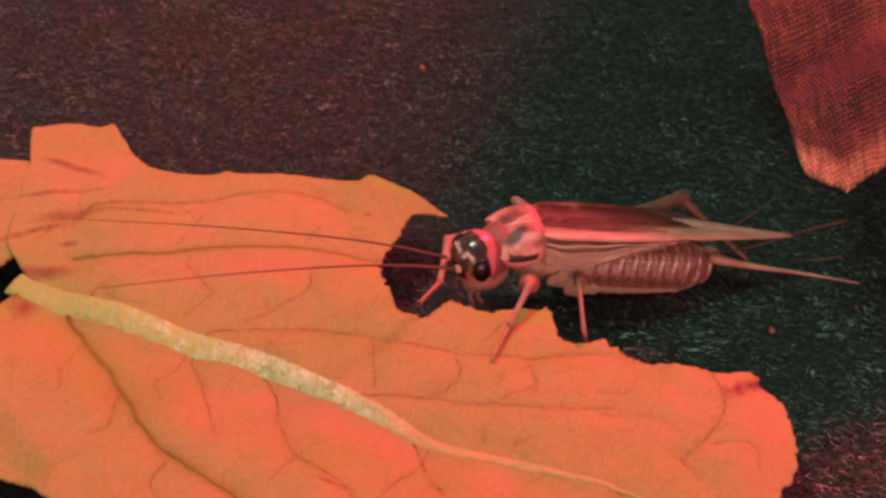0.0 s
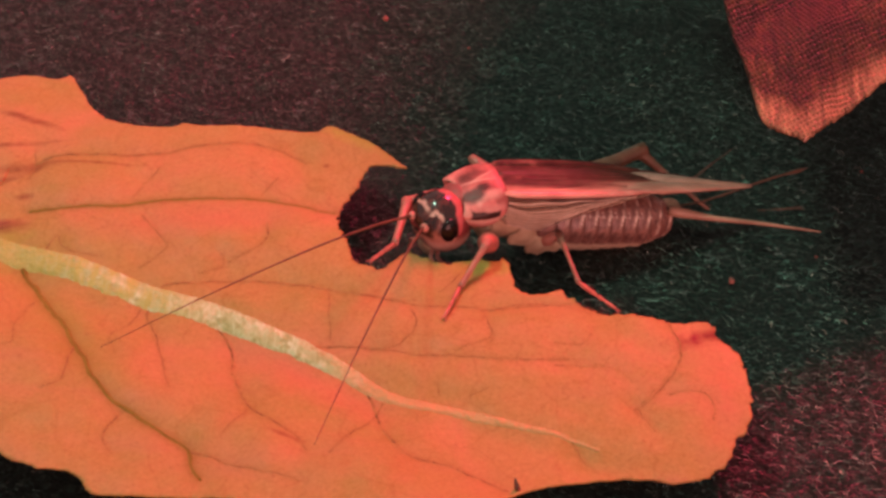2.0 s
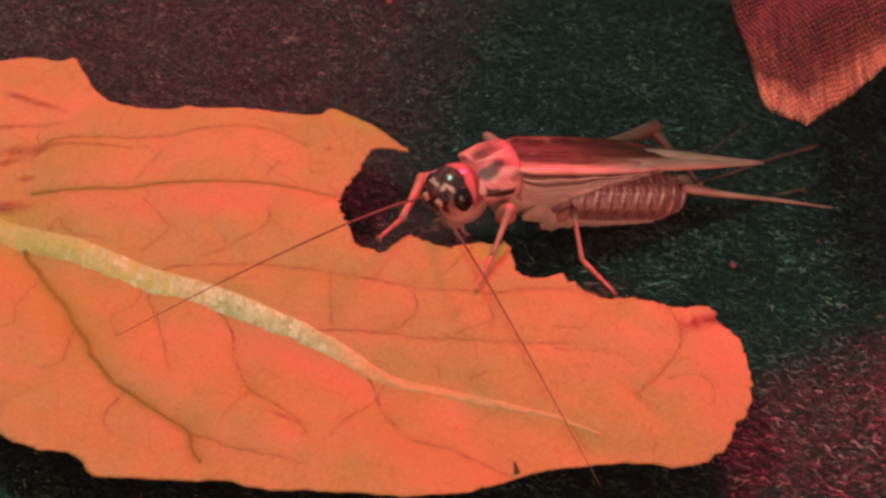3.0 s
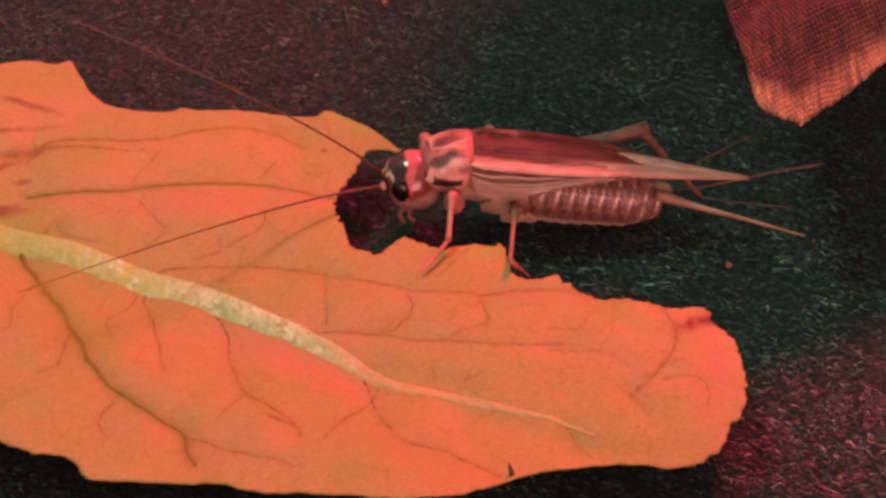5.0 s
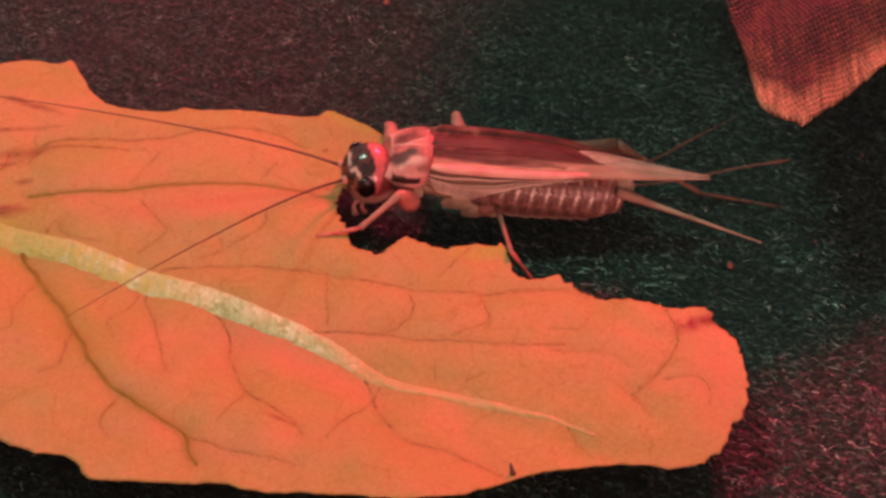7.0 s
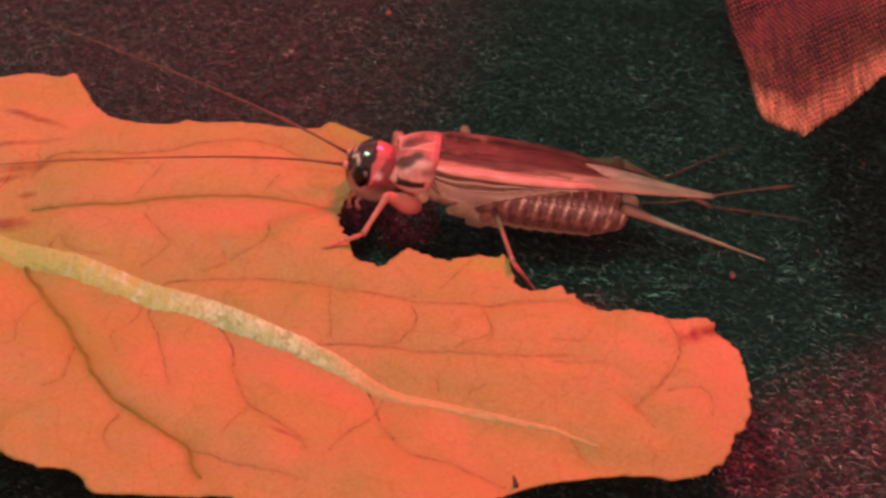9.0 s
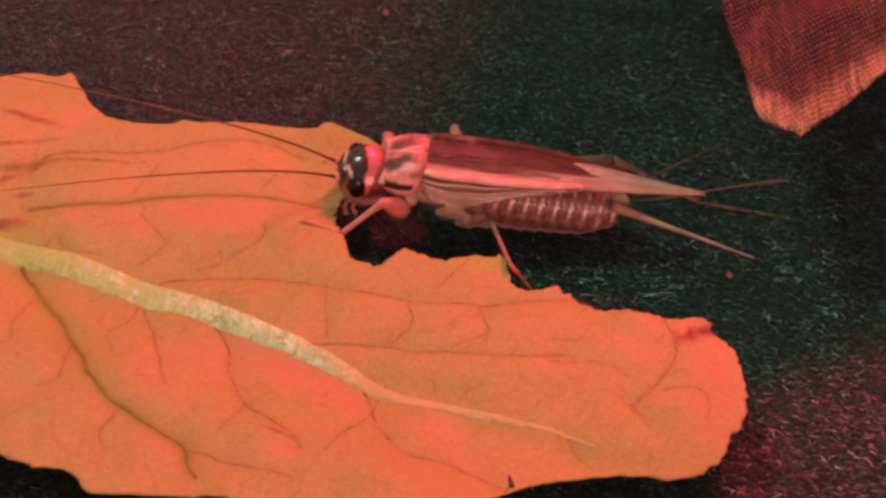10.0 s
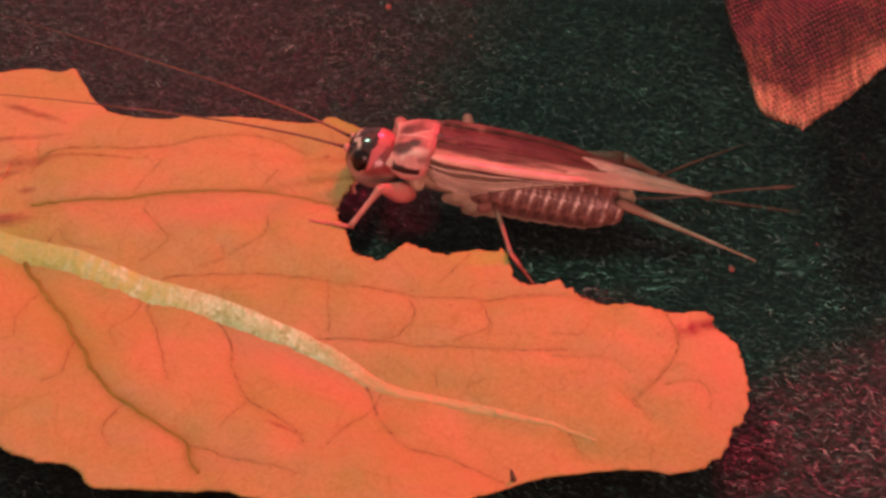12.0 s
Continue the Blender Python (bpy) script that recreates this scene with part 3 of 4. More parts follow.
# ---- the leaf ----
UPPER = [(-36.2, 14.3), (-37.3, 19.7), (-36.5, 20.2), (-33.8, 20.6), (-31.8, 20.1), (-30.7, 20.7), (-29.5, 18.4), (-28.1, 15.7),
         (-26.1, 13.7), (-23.8, 13.0), (-21.5, 12.9), (-20.5, 13.5), (-18.9, 13.0), (-14.8, 12.7), (-10.4, 11.9), (-9.3, 12.6),
         (-7.7, 11.9), (-6.4, 10.9), (-4.6, 9.2), (-2.9, 7.2)]
BITTEN = [(-4.0, 7.4), (-5.2, 7.7), (-6.1, 6.9), (-6.5, 5.4), (-7.5, 3.6), (-8.0, 1.8), (-7.6, 0.1), (-7.0, -1.5), (-6.6, -3.0),
          (-5.6, -3.7), (-4.7, -4.0), (-3.8, -3.4), (-2.9, -2.4), (-1.9, -3.0), (-0.8, -3.5), (0.2, -3.6), (1.2, -3.2), (2.1, -2.8),
          (3.1, -3.1), (4.2, -3.0), (4.4, -4.0), (4.6, -5.2), (5.0, -6.1), (5.7, -6.5), (6.7, -6.6)]
ROUND = [(7.8, -6.2), (8.4, -6.9), (9.5, -7.8), (10.6, -8.5), (12.1, -8.7), (14.0, -9.2), (15.9, -9.6), (17.4, -9.5), (18.0, -10.0),
         (18.1, -11.0), (19.0, -12.2), (19.6, -13.9), (19.6, -16.3), (19.3, -18.1), (18.7, -19.3), (18.0, -20.1), (17.6, -21.2),
         (16.6, -22.1), (15.5, -22.6)]
LOWER = [(13.9, -22.8), (12.1, -22.4), (9.3, -22.5), (6.8, -23.1), (4.3, -24.0), (2.9, -25.0), (1.1, -26.0), (-0.9, -26.4),
         (-3.0, -26.5), (-5.7, -26.1), (-9.1, -25.9), (-12.2, -25.6), (-13.9, -25.1), (-16.7, -25.0), (-21.4, -24.9), (-22.4, -24.0),
         (-23.6, -23.0), (-25.4, -22.8), (-26.5, -22.3), (-27.7, -21.7), (-29.6, -20.3), (-33, -18.6), (-38, -15)]
STALK_END = [(-39.5, -9.0), (-36.6, -3.6), (-35.2, -1.0), (-34.0, 0.9), (-34.9, 2.6), (-36.3, 5.2), (-36.2, 9.6)]
MIDRIB_LINE = [(-35.0, 1.0), (-31.6, -0.9), (-26.7, -2.7), (-21.5, -5.4), (-17.3, -7.2), (-13.2, -9.4), (-9.2, -11.6), (-6.6, -13.3),
               (-5.3, -14.3), (-3.2, -15.6), (-0.2, -16.6), (4.1, -18.0), (7.0, -18.9), (9.5, -20.2)]
# side veins: their half width at the start, and their course
VEINS = [
    (0.26, [(-30.2, -2.8), (-27.6, -6.8), (-25.5, -10.2), (-23.2, -14.6), (-21.1, -17.2), (-18.9, -18.9), (-16.5, -20.8), (-16.0, -22.4), (-15.2, -23.5)]),
    (0.09, [(-16.5, -20.8), (-12.8, -22.5), (-9.2, -23.8)]), (0.09, [(-25.3, -11.1), (-25.3, -14.1), (-25.5, -15.2), (-26.5, -15.9)]),
    (0.08, [(-21.1, -17.7), (-21.7, -19.4), (-21.7, -20.3), (-21.0, -21.5)])]
VEINS += [
    (0.09, [(-20.9, -7.5), (-19.9, -10.0), (-18.8, -13.4), (-18.3, -15.4)]),
    (0.12, [(-15.9, -8.6), (-14.9, -10.3), (-14.2, -13.4), (-13.1, -16.6), (-11.1, -18.6), (-9.9, -19.6), (-9.1, -21.0)]),
    (0.06, [(-13.0, -17.2), (-14.2, -19.6)]), (0.13, [(-5.3, -14.6), (-4.9, -16.2), (-4.2, -18.5), (-2.7, -20.8), (-0.2, -21.6), (2.2, -22.8), (3.6, -23.9)]),
    (0.07, [(-5.0, -17.1), (-6.4, -19.4), (-7.5, -21.4)])]
VEINS += [
    (0.15, [(-30.9, 3.0), (-24.5, 3.3), (-19.1, 4.1), (-14.1, 3.9), (-8.3, 2.5)]),
    (0.11, [(-31.3, 8.5), (-29.3, 9.1), (-22.8, 9.4), (-16.9, 10.7), (-13.3, 10.2), (-10.6, 8.3)]),
    (0.07, [(-22.3, 2.3), (-20.6, -0.1), (-20.4, -1.1), (-22.1, -3.0)]), (0.07, [(-13.0, 1.4), (-13.3, -1.1), (-15.6, -2.8)]),
    (0.06, [(-16.2, -2.0), (-16.0, -3.0), (-17.5, -3.7)])]
VEINS += [
    (0.09, [(-19.4, -4.5), (-14.2, -4.7), (-9.0, -5.5), (-2.6, -7.2), (2.5, -7.8), (8.4, -7.5), (10.6, -8.3)]),
    (0.07, [(-8.3, -5.6), (-8.1, -8.1), (-7.9, -10.3)]), (0.08, [(-8.7, -10.9), (-5.2, -11.2), (-1.0, -11.9), (4.3, -12.7), (8.1, -12.7)]),
    (0.06, [(-2.6, -7.5), (-2.2, -9.0), (-3.3, -10.8), (-5.2, -11.2)]), (0.06, [(2.5, -8.2), (3.0, -10.3), (2.8, -11.2)])]
VEINS += [
    (0.09, [(14.8, -9.5), (15.5, -11.6), (15.1, -13.7), (13.8, -15.6), (11.9, -16.8)]), (0.06, [(14.5, -15.9), (16.3, -16.0), (17.1, -17.1), (17.0, -18.4)]),
    (0.07, [(7.7, -19.1), (8.7, -21.2)]), (0.06, [(1.8, -3.2), (-0.6, -6.3)]), (0.05, [(11.9, -16.8), (13.2, -18.8)]),
    (0.07, [(-28.3, 0.3), (-27.5, -0.8), (-24.7, -1.8)])]
# the finest veins, short links between the others
VEINS += [
    (0.05, [(-21.7, 7.9), (-22.5, 6.1), (-23.3, 4.2)]), (0.05, [(-12.5, 6.4), (-13.7, 4.9)]), (0.06, [(-31.6, 9.6), (-31.2, 7.8), (-31.6, 6.3)]),
    (0.05, [(-34.2, 7.3), (-32.5, 7.7), (-31.1, 7.6)]), (0.05, [(-33.9, 5.9), (-32.5, 6.6)]), (0.05, [(-29.0, -5.9), (-29.3, -8.4), (-29.1, -11.5), (-30.0, -11.9)]),
    (0.05, [(-21.5, -6.6), (-21.9, -8.3), (-23.1, -9.4), (-22.3, -11.9)]), (0.05, [(2.8, -9.5), (2.7, -10.6), (0.5, -11.9)]), (0.04, [(-0.7, -14.0), (-0.5, -15.3)])]
VEINS += [
    (0.04, [(1.4, -15.5), (2.8, -15.1)]), (0.04, [(7.0, -11.3), (9.0, -11.4), (9.8, -10.5)]), (0.05, [(7.0, -13.2), (10.2, -13.3), (11.5, -14.0), (12.1, -14.8)]),
    (0.05, [(12.0, -16.5), (12.6, -17.5), (13.3, -18.5)]), (0.05, [(12.4, -16.3), (13.8, -15.3)]), (0.05, [(2.9, -7.9), (5.7, -7.4), (8.0, -7.7), (9.9, -8.4)])]


def lamina(x, y):
    """The leaf's broad shape: it dips along the midrib and lifts towards its edges."""
    n = (y + 9.4 + 0.496 * (x + 15.7)) / 1.116
    return 2.3 + 0.45 * step(n / 3.2) + 0.75 * step(n / 10) + 1.8 * step(-n / 9) - 0.9 * step((y - 10) / 12)


def leaf_height(x, y):
    z = lamina(x, y)
    wave = np.array([noise.noise(Vector((a * 0.16, b * 0.16, 2.0))) + 0.5 * noise.noise(Vector((a * 0.4, b * 0.4, 7.0))) for a, b in zip(x, y)])
    z = z + 0.3 * wave
    # a fold that turns the corner by the stalk down
    z = z - 0.5 * step(-(0.83 * (x + 30.2) + 0.55 * (y + 15.7)) / 2.5)
    for wide, line in VEINS:
        d = nearest(x, y, curve(line, 0.8), False)[2]
        z = z - wide * 0.5 * np.exp(-(d / (0.25 + 2.2 * wide)) ** 2) - wide * 1.5 * np.exp(-(d / (0.7 + 7 * wide)) ** 2)
    d = nearest(x, y, curve(MIDRIB_LINE, 0.8), False)[2]
    return z + 0.1 * np.exp(-(d / 1.3) ** 2)


def vein_course(wide, course):
    """A vein's drawn line: joined to the midrib where it starts near it, and slightly crooked."""
    bx, by, away = nearest(np.array([course[0][0]]), np.array([course[0][1]]), curve(MIDRIB_LINE, 0.5), False)
    if 0.3 < away[0] < 2.6 and wide > 0.055:
        course = [(float(bx[0]) - 0.35, float(by[0]) + 0.1), *course]
    line = curve(course, 0.3)
    jog = np.array([[noise.noise(Vector((p[0] * f, p[1] * f, 11 + f))) * g for f, g in ((0.5, 0.22), (1.4, 0.13))] for p in line])
    turn = np.array([[noise.noise(Vector((p[0] * f, p[1] * f, 27 + f))) * g for f, g in ((0.5, 0.22), (1.4, 0.13))] for p in line])
    return line + np.column_stack([jog.sum(1), turn.sum(1)])


def near_veins(x, y, least, most):
    """How close the leaf's tissue lies to a vein of that range of widths."""
    best = np.zeros(x.shape)
    for wide, course in VEINS:
        if least <= wide < most:
            d = nearest(x, y, vein_course(wide, course)[::2], False)[2]
            best = np.maximum(best, min(1.0, 0.45 + 4 * wide) * (0.7 * np.exp(-(d / (0.1 + 0.9 * wide)) ** 2) + 0.2 * np.exp(-(d / (0.3 + 2.5 * wide)) ** 2)))
    return best


def main_leaf():
    thing = new("leaf")
    tagged(thing, "bitten yellowing leaf with a pale midrib lying on dark felt", "leaf")
    edge = np.concatenate([ragged(curve(UPPER, 0.25), 0.10, 0.9, 1), ragged(curve(BITTEN, 0.12), 0.32, 0.42, 2),
                           ragged(curve(ROUND, 0.12), 0.27, 0.5, 3), ragged(curve(LOWER, 0.25), 0.12, 0.8, 4), curve(STALK_END, 0.3)])
    sheet("blade", edge, leaf_height, 0.12, 0.22, LEAF, thing, "", [("vein_shade", lambda x, y: near_veins(x, y, 0, 0.14)), ("olive_shade", lambda x, y: near_veins(x, y, 0.14, 1))])
    line = curve(MIDRIB_LINE, 0.35)
    at = leaf_height(line[:, 0], line[:, 1])
    along = np.linspace(0, 1, len(line))
    wide = np.interp(along, [0, 0.15, 0.35, 0.5, 0.6, 0.66, 0.72, 0.85, 1.0], [1.0, 1.22, 1.18, 1.0, 0.86, 0.70, 0.55, 0.42, 0.12])
    bm = bmesh.new()
    rings = []
    for p, w, q in zip(line, wide, np.gradient(line, axis=0)):
        side = np.array([q[1], -q[0]]) / np.hypot(*q)
        ring = []
        for u in np.linspace(-1, 1, 13):
            k = 1 + (0.22 if u > 0 else 0.08) * (noise.noise(Vector((p[0] * 1.3, p[1] * 1.3, 3 + (u > 0)))) + 0.6 * noise.noise(Vector((p[0] * 3.1, p[1] * 3.1, 8 + (u > 0)))))
            bulge = (0.05 + 0.07 * w) * (1 - u * u) + 0.05 * noise.noise(Vector((p[0] * 1.6, p[1] * 1.6 + u, 5))) * (1 - u * u)
            ring.append((*(p + side * u * w * k), bulge + 0.01 - 0.10 * max(0, abs(u) - 0.6) / 0.4))
        rings.append(ring)
    grid = np.array(rings)
    grid[:, :, 2] += leaf_height(grid[:, :, 0].ravel(), grid[:, :, 1].ravel()).reshape(grid.shape[:2])
    low = grid[:, ::-1].copy()
    low[:, :, 2] -= 0.2
    rings = np.concatenate([grid, low], 1).tolist()
    loft(bm, rings)
    part("midrib", bm, MIDRIB, thing, "pale speckled greenish white midrib")
    for wide, course in VEINS:
        line = vein_course(wide, course)
        bm = bmesh.new()
        at = leaf_height(line[:, 0], line[:, 1])
        girth = np.linspace(wide * (1.0 if wide > 0.2 else 0.95), wide * 0.45, len(line)) * np.array([0.8 + 0.5 * noise.noise(Vector((p[0] * 1.1, p[1] * 1.1, 19))) for p in line])
        tube(bm, np.column_stack([line, at]), girth, 8, 0.28)
        part("vein", bm, GREEN_VEIN if wide > 0.14 else VEIN, thing)
    bm = bmesh.new()
    z = float(leaf_height(np.array([4.2]), np.array([-23.4]))[0])
    tube(bm, [(4.2, -23.6, z - 0.1), (4.1, -23.5, z + 0.35), (4.0, -23.3, z + 0.75)], [0.22, 0.16, 0.06], 6)
    part("stub", bm, DARK, thing, "small dark dried stub on the leaf edge")


def second_leaf():
    thing = new("leaf")
    tagged(thing, "yellow leaf lying under the stalk end of another leaf", "leaf")
    edge = np.array([(-35.0, 14.9), (-39.0, 15.4), (-52, 17), (-64, 6), (-60, -2), (-48, -3.0), (-40.5, -2.0), (-37.5, -0.6), (-36.8, 2.2), (-35.6, 3.4), (-33.5, 6), (-33, 11)], float)

    def height(x, y):
        wave = np.array([noise.noise(Vector((a * 0.12, b * 0.12, 31.0))) for a, b in zip(x, y)])
        return lamina(x, y) - 0.2 + 0.03 * wave
    sheet("blade", ragged(curve(edge, 0.3), 0.08, 0.8, 9), height, 0.2, 0.4, LEAF, thing)
    bm = bmesh.new()
    line = curve([(-38.5, 4.5), (-42, 7.0), (-50, 9.5), (-58, 9)], 0.4)
    tube(bm, np.column_stack([line, height(line[:, 0], line[:, 1])]), np.linspace(0.7, 0.2, len(line)), 8, 0.4)
    part("midrib", bm, MIDRIB, thing)


# ---- the woven fabric that hangs over the cloth ----
def fabric():
    # Behind the visible corner the outline is made up, to block the red lamp.
    edge = [(24.7, -0.1), (26.4, 1.0), (28.1, 2.4), (30.8, 4.4), (32.5, 5.7), (38, 9.2), (50, 17), (74, 30), (98, 60), (98, 120), (96, 150), (50, 152), (38, 140), (34, 115),
            (27, 97), (22, 80), (15.8, 60), (11.4, 46), (9.3, 36), (13.0, 27.5), (18.2, 19.5), (19.4, 13), (20.1, 9.3), (20.7, 6.8), (21.1, 4.8), (21.5, 2.8), (21.8, 1.6), (22.3, 0.9), (23.2, 0.5), (24.2, 0.2)]

    def height(x, y):
        wave = np.array([noise.noise(Vector((a * 0.22, b * 0.1, 41.0))) for a, b in zip(x, y)])
        # The added rear rises steeply so that its shadow reaches across the felt.
        rise = 12 + 0.45 * np.minimum(y, 22) + 0.6 * (np.clip(y, 22, 112) - 22) - 78 * step((y - 114) / 36)
        fold = 0.5 * np.sin((x * 0.55 - y * 0.8) * 0.9) * step((y - 3) / 5) - 0.5 * step((x * 0.57 - y * 0.82 - 11.6) / 1.6) * step((x - 26) / 2)
        return np.maximum(rise + fold + 0.4 * wave * step((y - 1) / 4), 0.4)
    thing = sheet("fabric_corner", ragged(curve(edge, 0.2), 0.06, 0.35, 21), height, 0.25, 0.3, WEAVE)
    tagged(thing, "frayed corner of brown woven fabric hanging over dark felt", "fabric")
    bm = bmesh.new()
    tube(bm, curve([(24.8, 0.3, 12.0), (24.75, -0.1, 11.95), (24.6, -0.3, 11.85)], 0.1), 0.05, 6)
    part("loose_thread", bm, WING_FOLD, thing, "pale loose thread at the tip")


def lint():
    for x, y, size in ((21.15, -1.9, 0.34), (-5.2, 33.2, 0.4), (2.2, 28.5, 0.16), (27.9, 0.7, 0.14), (33.4, 11.0, 0.16)):
        bm = bmesh.new()
        made = bmesh.ops.create_icosphere(bm, subdivisions=2, radius=size)["verts"]
        for v in made:
            v.co *= 1 + 0.5 * noise.noise(v.co * 4 / size * 0.3 + Vector((x, y, 0)))
            v.co.x *= 0.7
            v.co.z *= 0.35
        tagged(part("lint_speck", bm, LINT, at=(x, y + 1.38, FELT_LEVEL + 0.28)), "small reddish speck of lint on the felt", "lint", "lint specks")


# ---- the cricket: x points ahead, y to its left, its long axis at z = 0 ----
def build_cricket():
    thing = new("cricket")
    tagged(thing, "tan house cricket with folded wings feeding on a leaf", "cricket")
    # pronotum: a saddle over the front of the thorax
    bm = bmesh.new()
    rings = []
    for x, grow, top in ((0.75, 0.84, 1.22), (0.47, 0.9, 1.36), (0.4, 0.93, 1.42), (0.5, 0.945, 1.44), (0.85, 0.955, 1.4), (1.3, 0.965, 1.31), (1.9, 0.97, 1.14), (2.5, 0.93, 0.84),
                         (3.0, 0.87, 0.56), (3.3, 0.82, 0.38), (3.48, 0.78, 0.27), (3.53, 0.74, 0.18), (3.45, 0.69, 0.1), (3.3, 0.64, 0.0), (2.4, 0.6, -0.1)):
        ring = []
        square = np.interp(x, [0.5, 2.0, 3.3], [0.8, 0.92, 1.08])
        for a in np.linspace(math.radians(-118), math.radians(118), 44):
            c, s = math.cos(a), math.sin(a)
            y = math.copysign(2.74 * abs(s) ** square if c > 0 else 2.74 + 0.7 * c, s)
            mid = np.interp(x, [0.5, 3.3], [-0.1, -0.45])
            z = mid + (top - mid) * c ** (square - 0.05) if c > 0 else mid + 2.4 * c
            dent = 1 + 0.025 * noise.noise(Vector((x * 0.9, y * 0.9, z * 0.9)))
            along = x + max(c, 0) * np.interp(x, [0.5, 3.4], [-0.25, -0.35])
            along = 1.95 + (along - 1.95) * (1 + 0.6 * min(c, 0))
            ring.append((along, y * grow * dent, z * (grow if c < 0 else 1.0) * dent))
        rings.append(ring)
    loft(bm, rings)
    shield = part("pronotum", bm, PRONOTUM, thing, "pink tan pronotum with dark blotches and a black side stripe")
    bm = bmesh.new()
    ball(bm, (0, 0, 0), (1.75, 1.9, 1.5), 20, 14)
    part("neck", bm, NECK, thing, "dark reddish neck skin", at=(2.5, 0, -1.1))
    # thorax
    bm = bmesh.new()
    rings = []
    for x, ry, rz, z0 in ((3.0, 0.9, 0.9, -1.2), (2.4, 1.3, 1.5, -1.3), (0.5, 1.5, 2.1, -1.5), (-2.0, 1.8, 2.4, -1.6), (-4.5, 1.85, 2.4, -1.6), (-5.4, 1.5, 2.0, -1.6)):
        rings.append([(x, ry * math.cos(a), z0 + rz * math.sin(a)) for a in np.linspace(0, math.tau, 22, endpoint=False)])
    loft(bm, rings)
    part("thorax", bm, SKIN, thing)
    for side in (1, -1):
        for x, z, size in ((1.1, -1.9, (0.8, 0.55, 0.8)), (-2.3, -2.75, (1.2, 0.4, 0.85)), (-3.7, -3.35, (1.15, 0.5, 1.0)), (-4.8, -3.25, (0.8, 0.4, 0.8))):
            bm = bmesh.new()
            ball(bm, (0, 0, 0), size, 26, 18)
            for v in bm.verts:
                v.co *= 1 + 0.28 * noise.noise(v.co * 1.2 + Vector((x, z, 0))) + 0.1 * noise.noise(v.co * 3.5 + Vector((z, x, 4)))
                v.co.z -= 0.12 * abs(v.co.x) ** 1.5
            part("coxa", bm, SKIN, thing, at=(x, side * 1.75, z))
    # abdomen
    for k in range(10):
        x0 = -3.4 - 1.11 * k
        bm = bmesh.new()
        rings = []
        for d, grow in ((0.3, 0.9), (0.0, 0.965), (-0.5, 1.0), (-0.95, 1.02), (-1.17, 1.0), (-1.27, 0.9)):
            u = (k - d / 1.11) / 10.4
            ry = np.interp(u, [0, 0.35, 0.75, 0.92, 1.05], [2.1, 2.3, 2.1, 1.5, 0.8]) * grow
            rz = np.interp(u, [0, 0.35, 0.75, 0.92, 1.05], [2.2, 2.4, 2.25, 1.6, 0.8]) * grow
            z0 = -2.48 + 0.5 * u
            rings.append([(d, ry * math.cos(a), z0 + rz * math.sin(a)) for a in np.linspace(0, math.tau, 26, endpoint=False)])
        loft(bm, rings)
        part("abdomen_segment", bm, SEGMENT, thing, at=(x0, 0, 0))
    bm = bmesh.new()
    ball(bm, (0, 0, 0), (0.9, 0.75, 0.7), 14, 10)
    part("abdomen_tip", bm, SKIN, thing, at=(-14.5, 0, -0.95))
    # cerci and egg-laying spike
    for side, tip in ((1, (-23.95, 5.9, 1.6)), (-1, (-23.4, -7.0, 0.2))):
        bm = bmesh.new()
        line = curve([(-14.0, 0.9 * side, -0.6), (-17.0, 0.8 * side + 0.28 * (tip[1] - 0.8 * side), -0.5 + 0.2 * tip[2]), (-20.2, 0.8 * side + 0.64 * (tip[1] - 0.8 * side), 0.6 * tip[2] - 0.15), tip], 0.4)
        tube(bm, line, np.interp(np.linspace(0, 1, len(line)), [0, 0.08, 0.3, 1], [0.4, 0.42, 0.23, 0.045]) * (1.0 if side > 0 else 0.5), 8)
        # The far cercus takes a dark tone in place of shade.
        part("cercus", bm, CERCUS if side > 0 else DARK, thing)
    bm = bmesh.new()
    line = curve([(-14.2, 0, -1.1), (-18, -0.5, -0.5), (-23, -1.4, 0.9), (-26.8, -2.0, 1.8)], 0.4)
    tube(bm, line, np.interp(np.linspace(0, 1, len(line)), [0, 0.85, 0.92, 1], [0.08, 0.09, 0.2, 0.03]), 8)
    part("ovipositor", bm, DARK, thing, "thin dark egg-laying spike")
    # wings
    def wing_edge(x):
        return np.interp(-x, [-0.3, 8, 12.6], [1.35, 1.64, 1.62]) - 0.25 * step((x - 0.3) / 1.0)

    def wing_low(x):
        return np.interp(-x, [-1.2, -0.6, 0.0, 0.8, 2.0, 3.2, 4.4, 6, 9, 11.5], [0.0, -0.7, -1.2, -1.65, -1.95, -1.9, -1.45, -0.6, 0.42, 1.25])

    def flap(x, side, s, out=0.0):
        y0 = np.interp(-x, [-1.2, 0.2, 5, 9, 12], [1.75, 1.95, 1.95, 1.7, 1.1])
        high = wing_edge(x) - 0.27
        return (x, side * (y0 + 0.33 * math.sin(math.pi * min(s, 1)) + out), high + (wing_low(x) - high) * s + 0.05 * math.sin(2.1 * x + 5 * s))

    for side in (1, -1):
        lift = 0.05 if side < 0 else 0.0

        def back_field(x, s, side=side, lift=lift):
            w = np.interp(-x, [-1.3, 0.4, 5, 9, 11, 12, 12.6], [1.6, 1.8, 1.85, 1.6, 1.2, 0.8, 0.3])
            w *= 1.0 if side > 0 else 0.87
            return (x, side * (-0.35 + (w + 0.35) * s), wing_edge(x) + lift - 0.22 * s ** 2 + 0.03 * math.sin(9 * s + 0.3 * x))
        bm = bmesh.new()
        rings = []
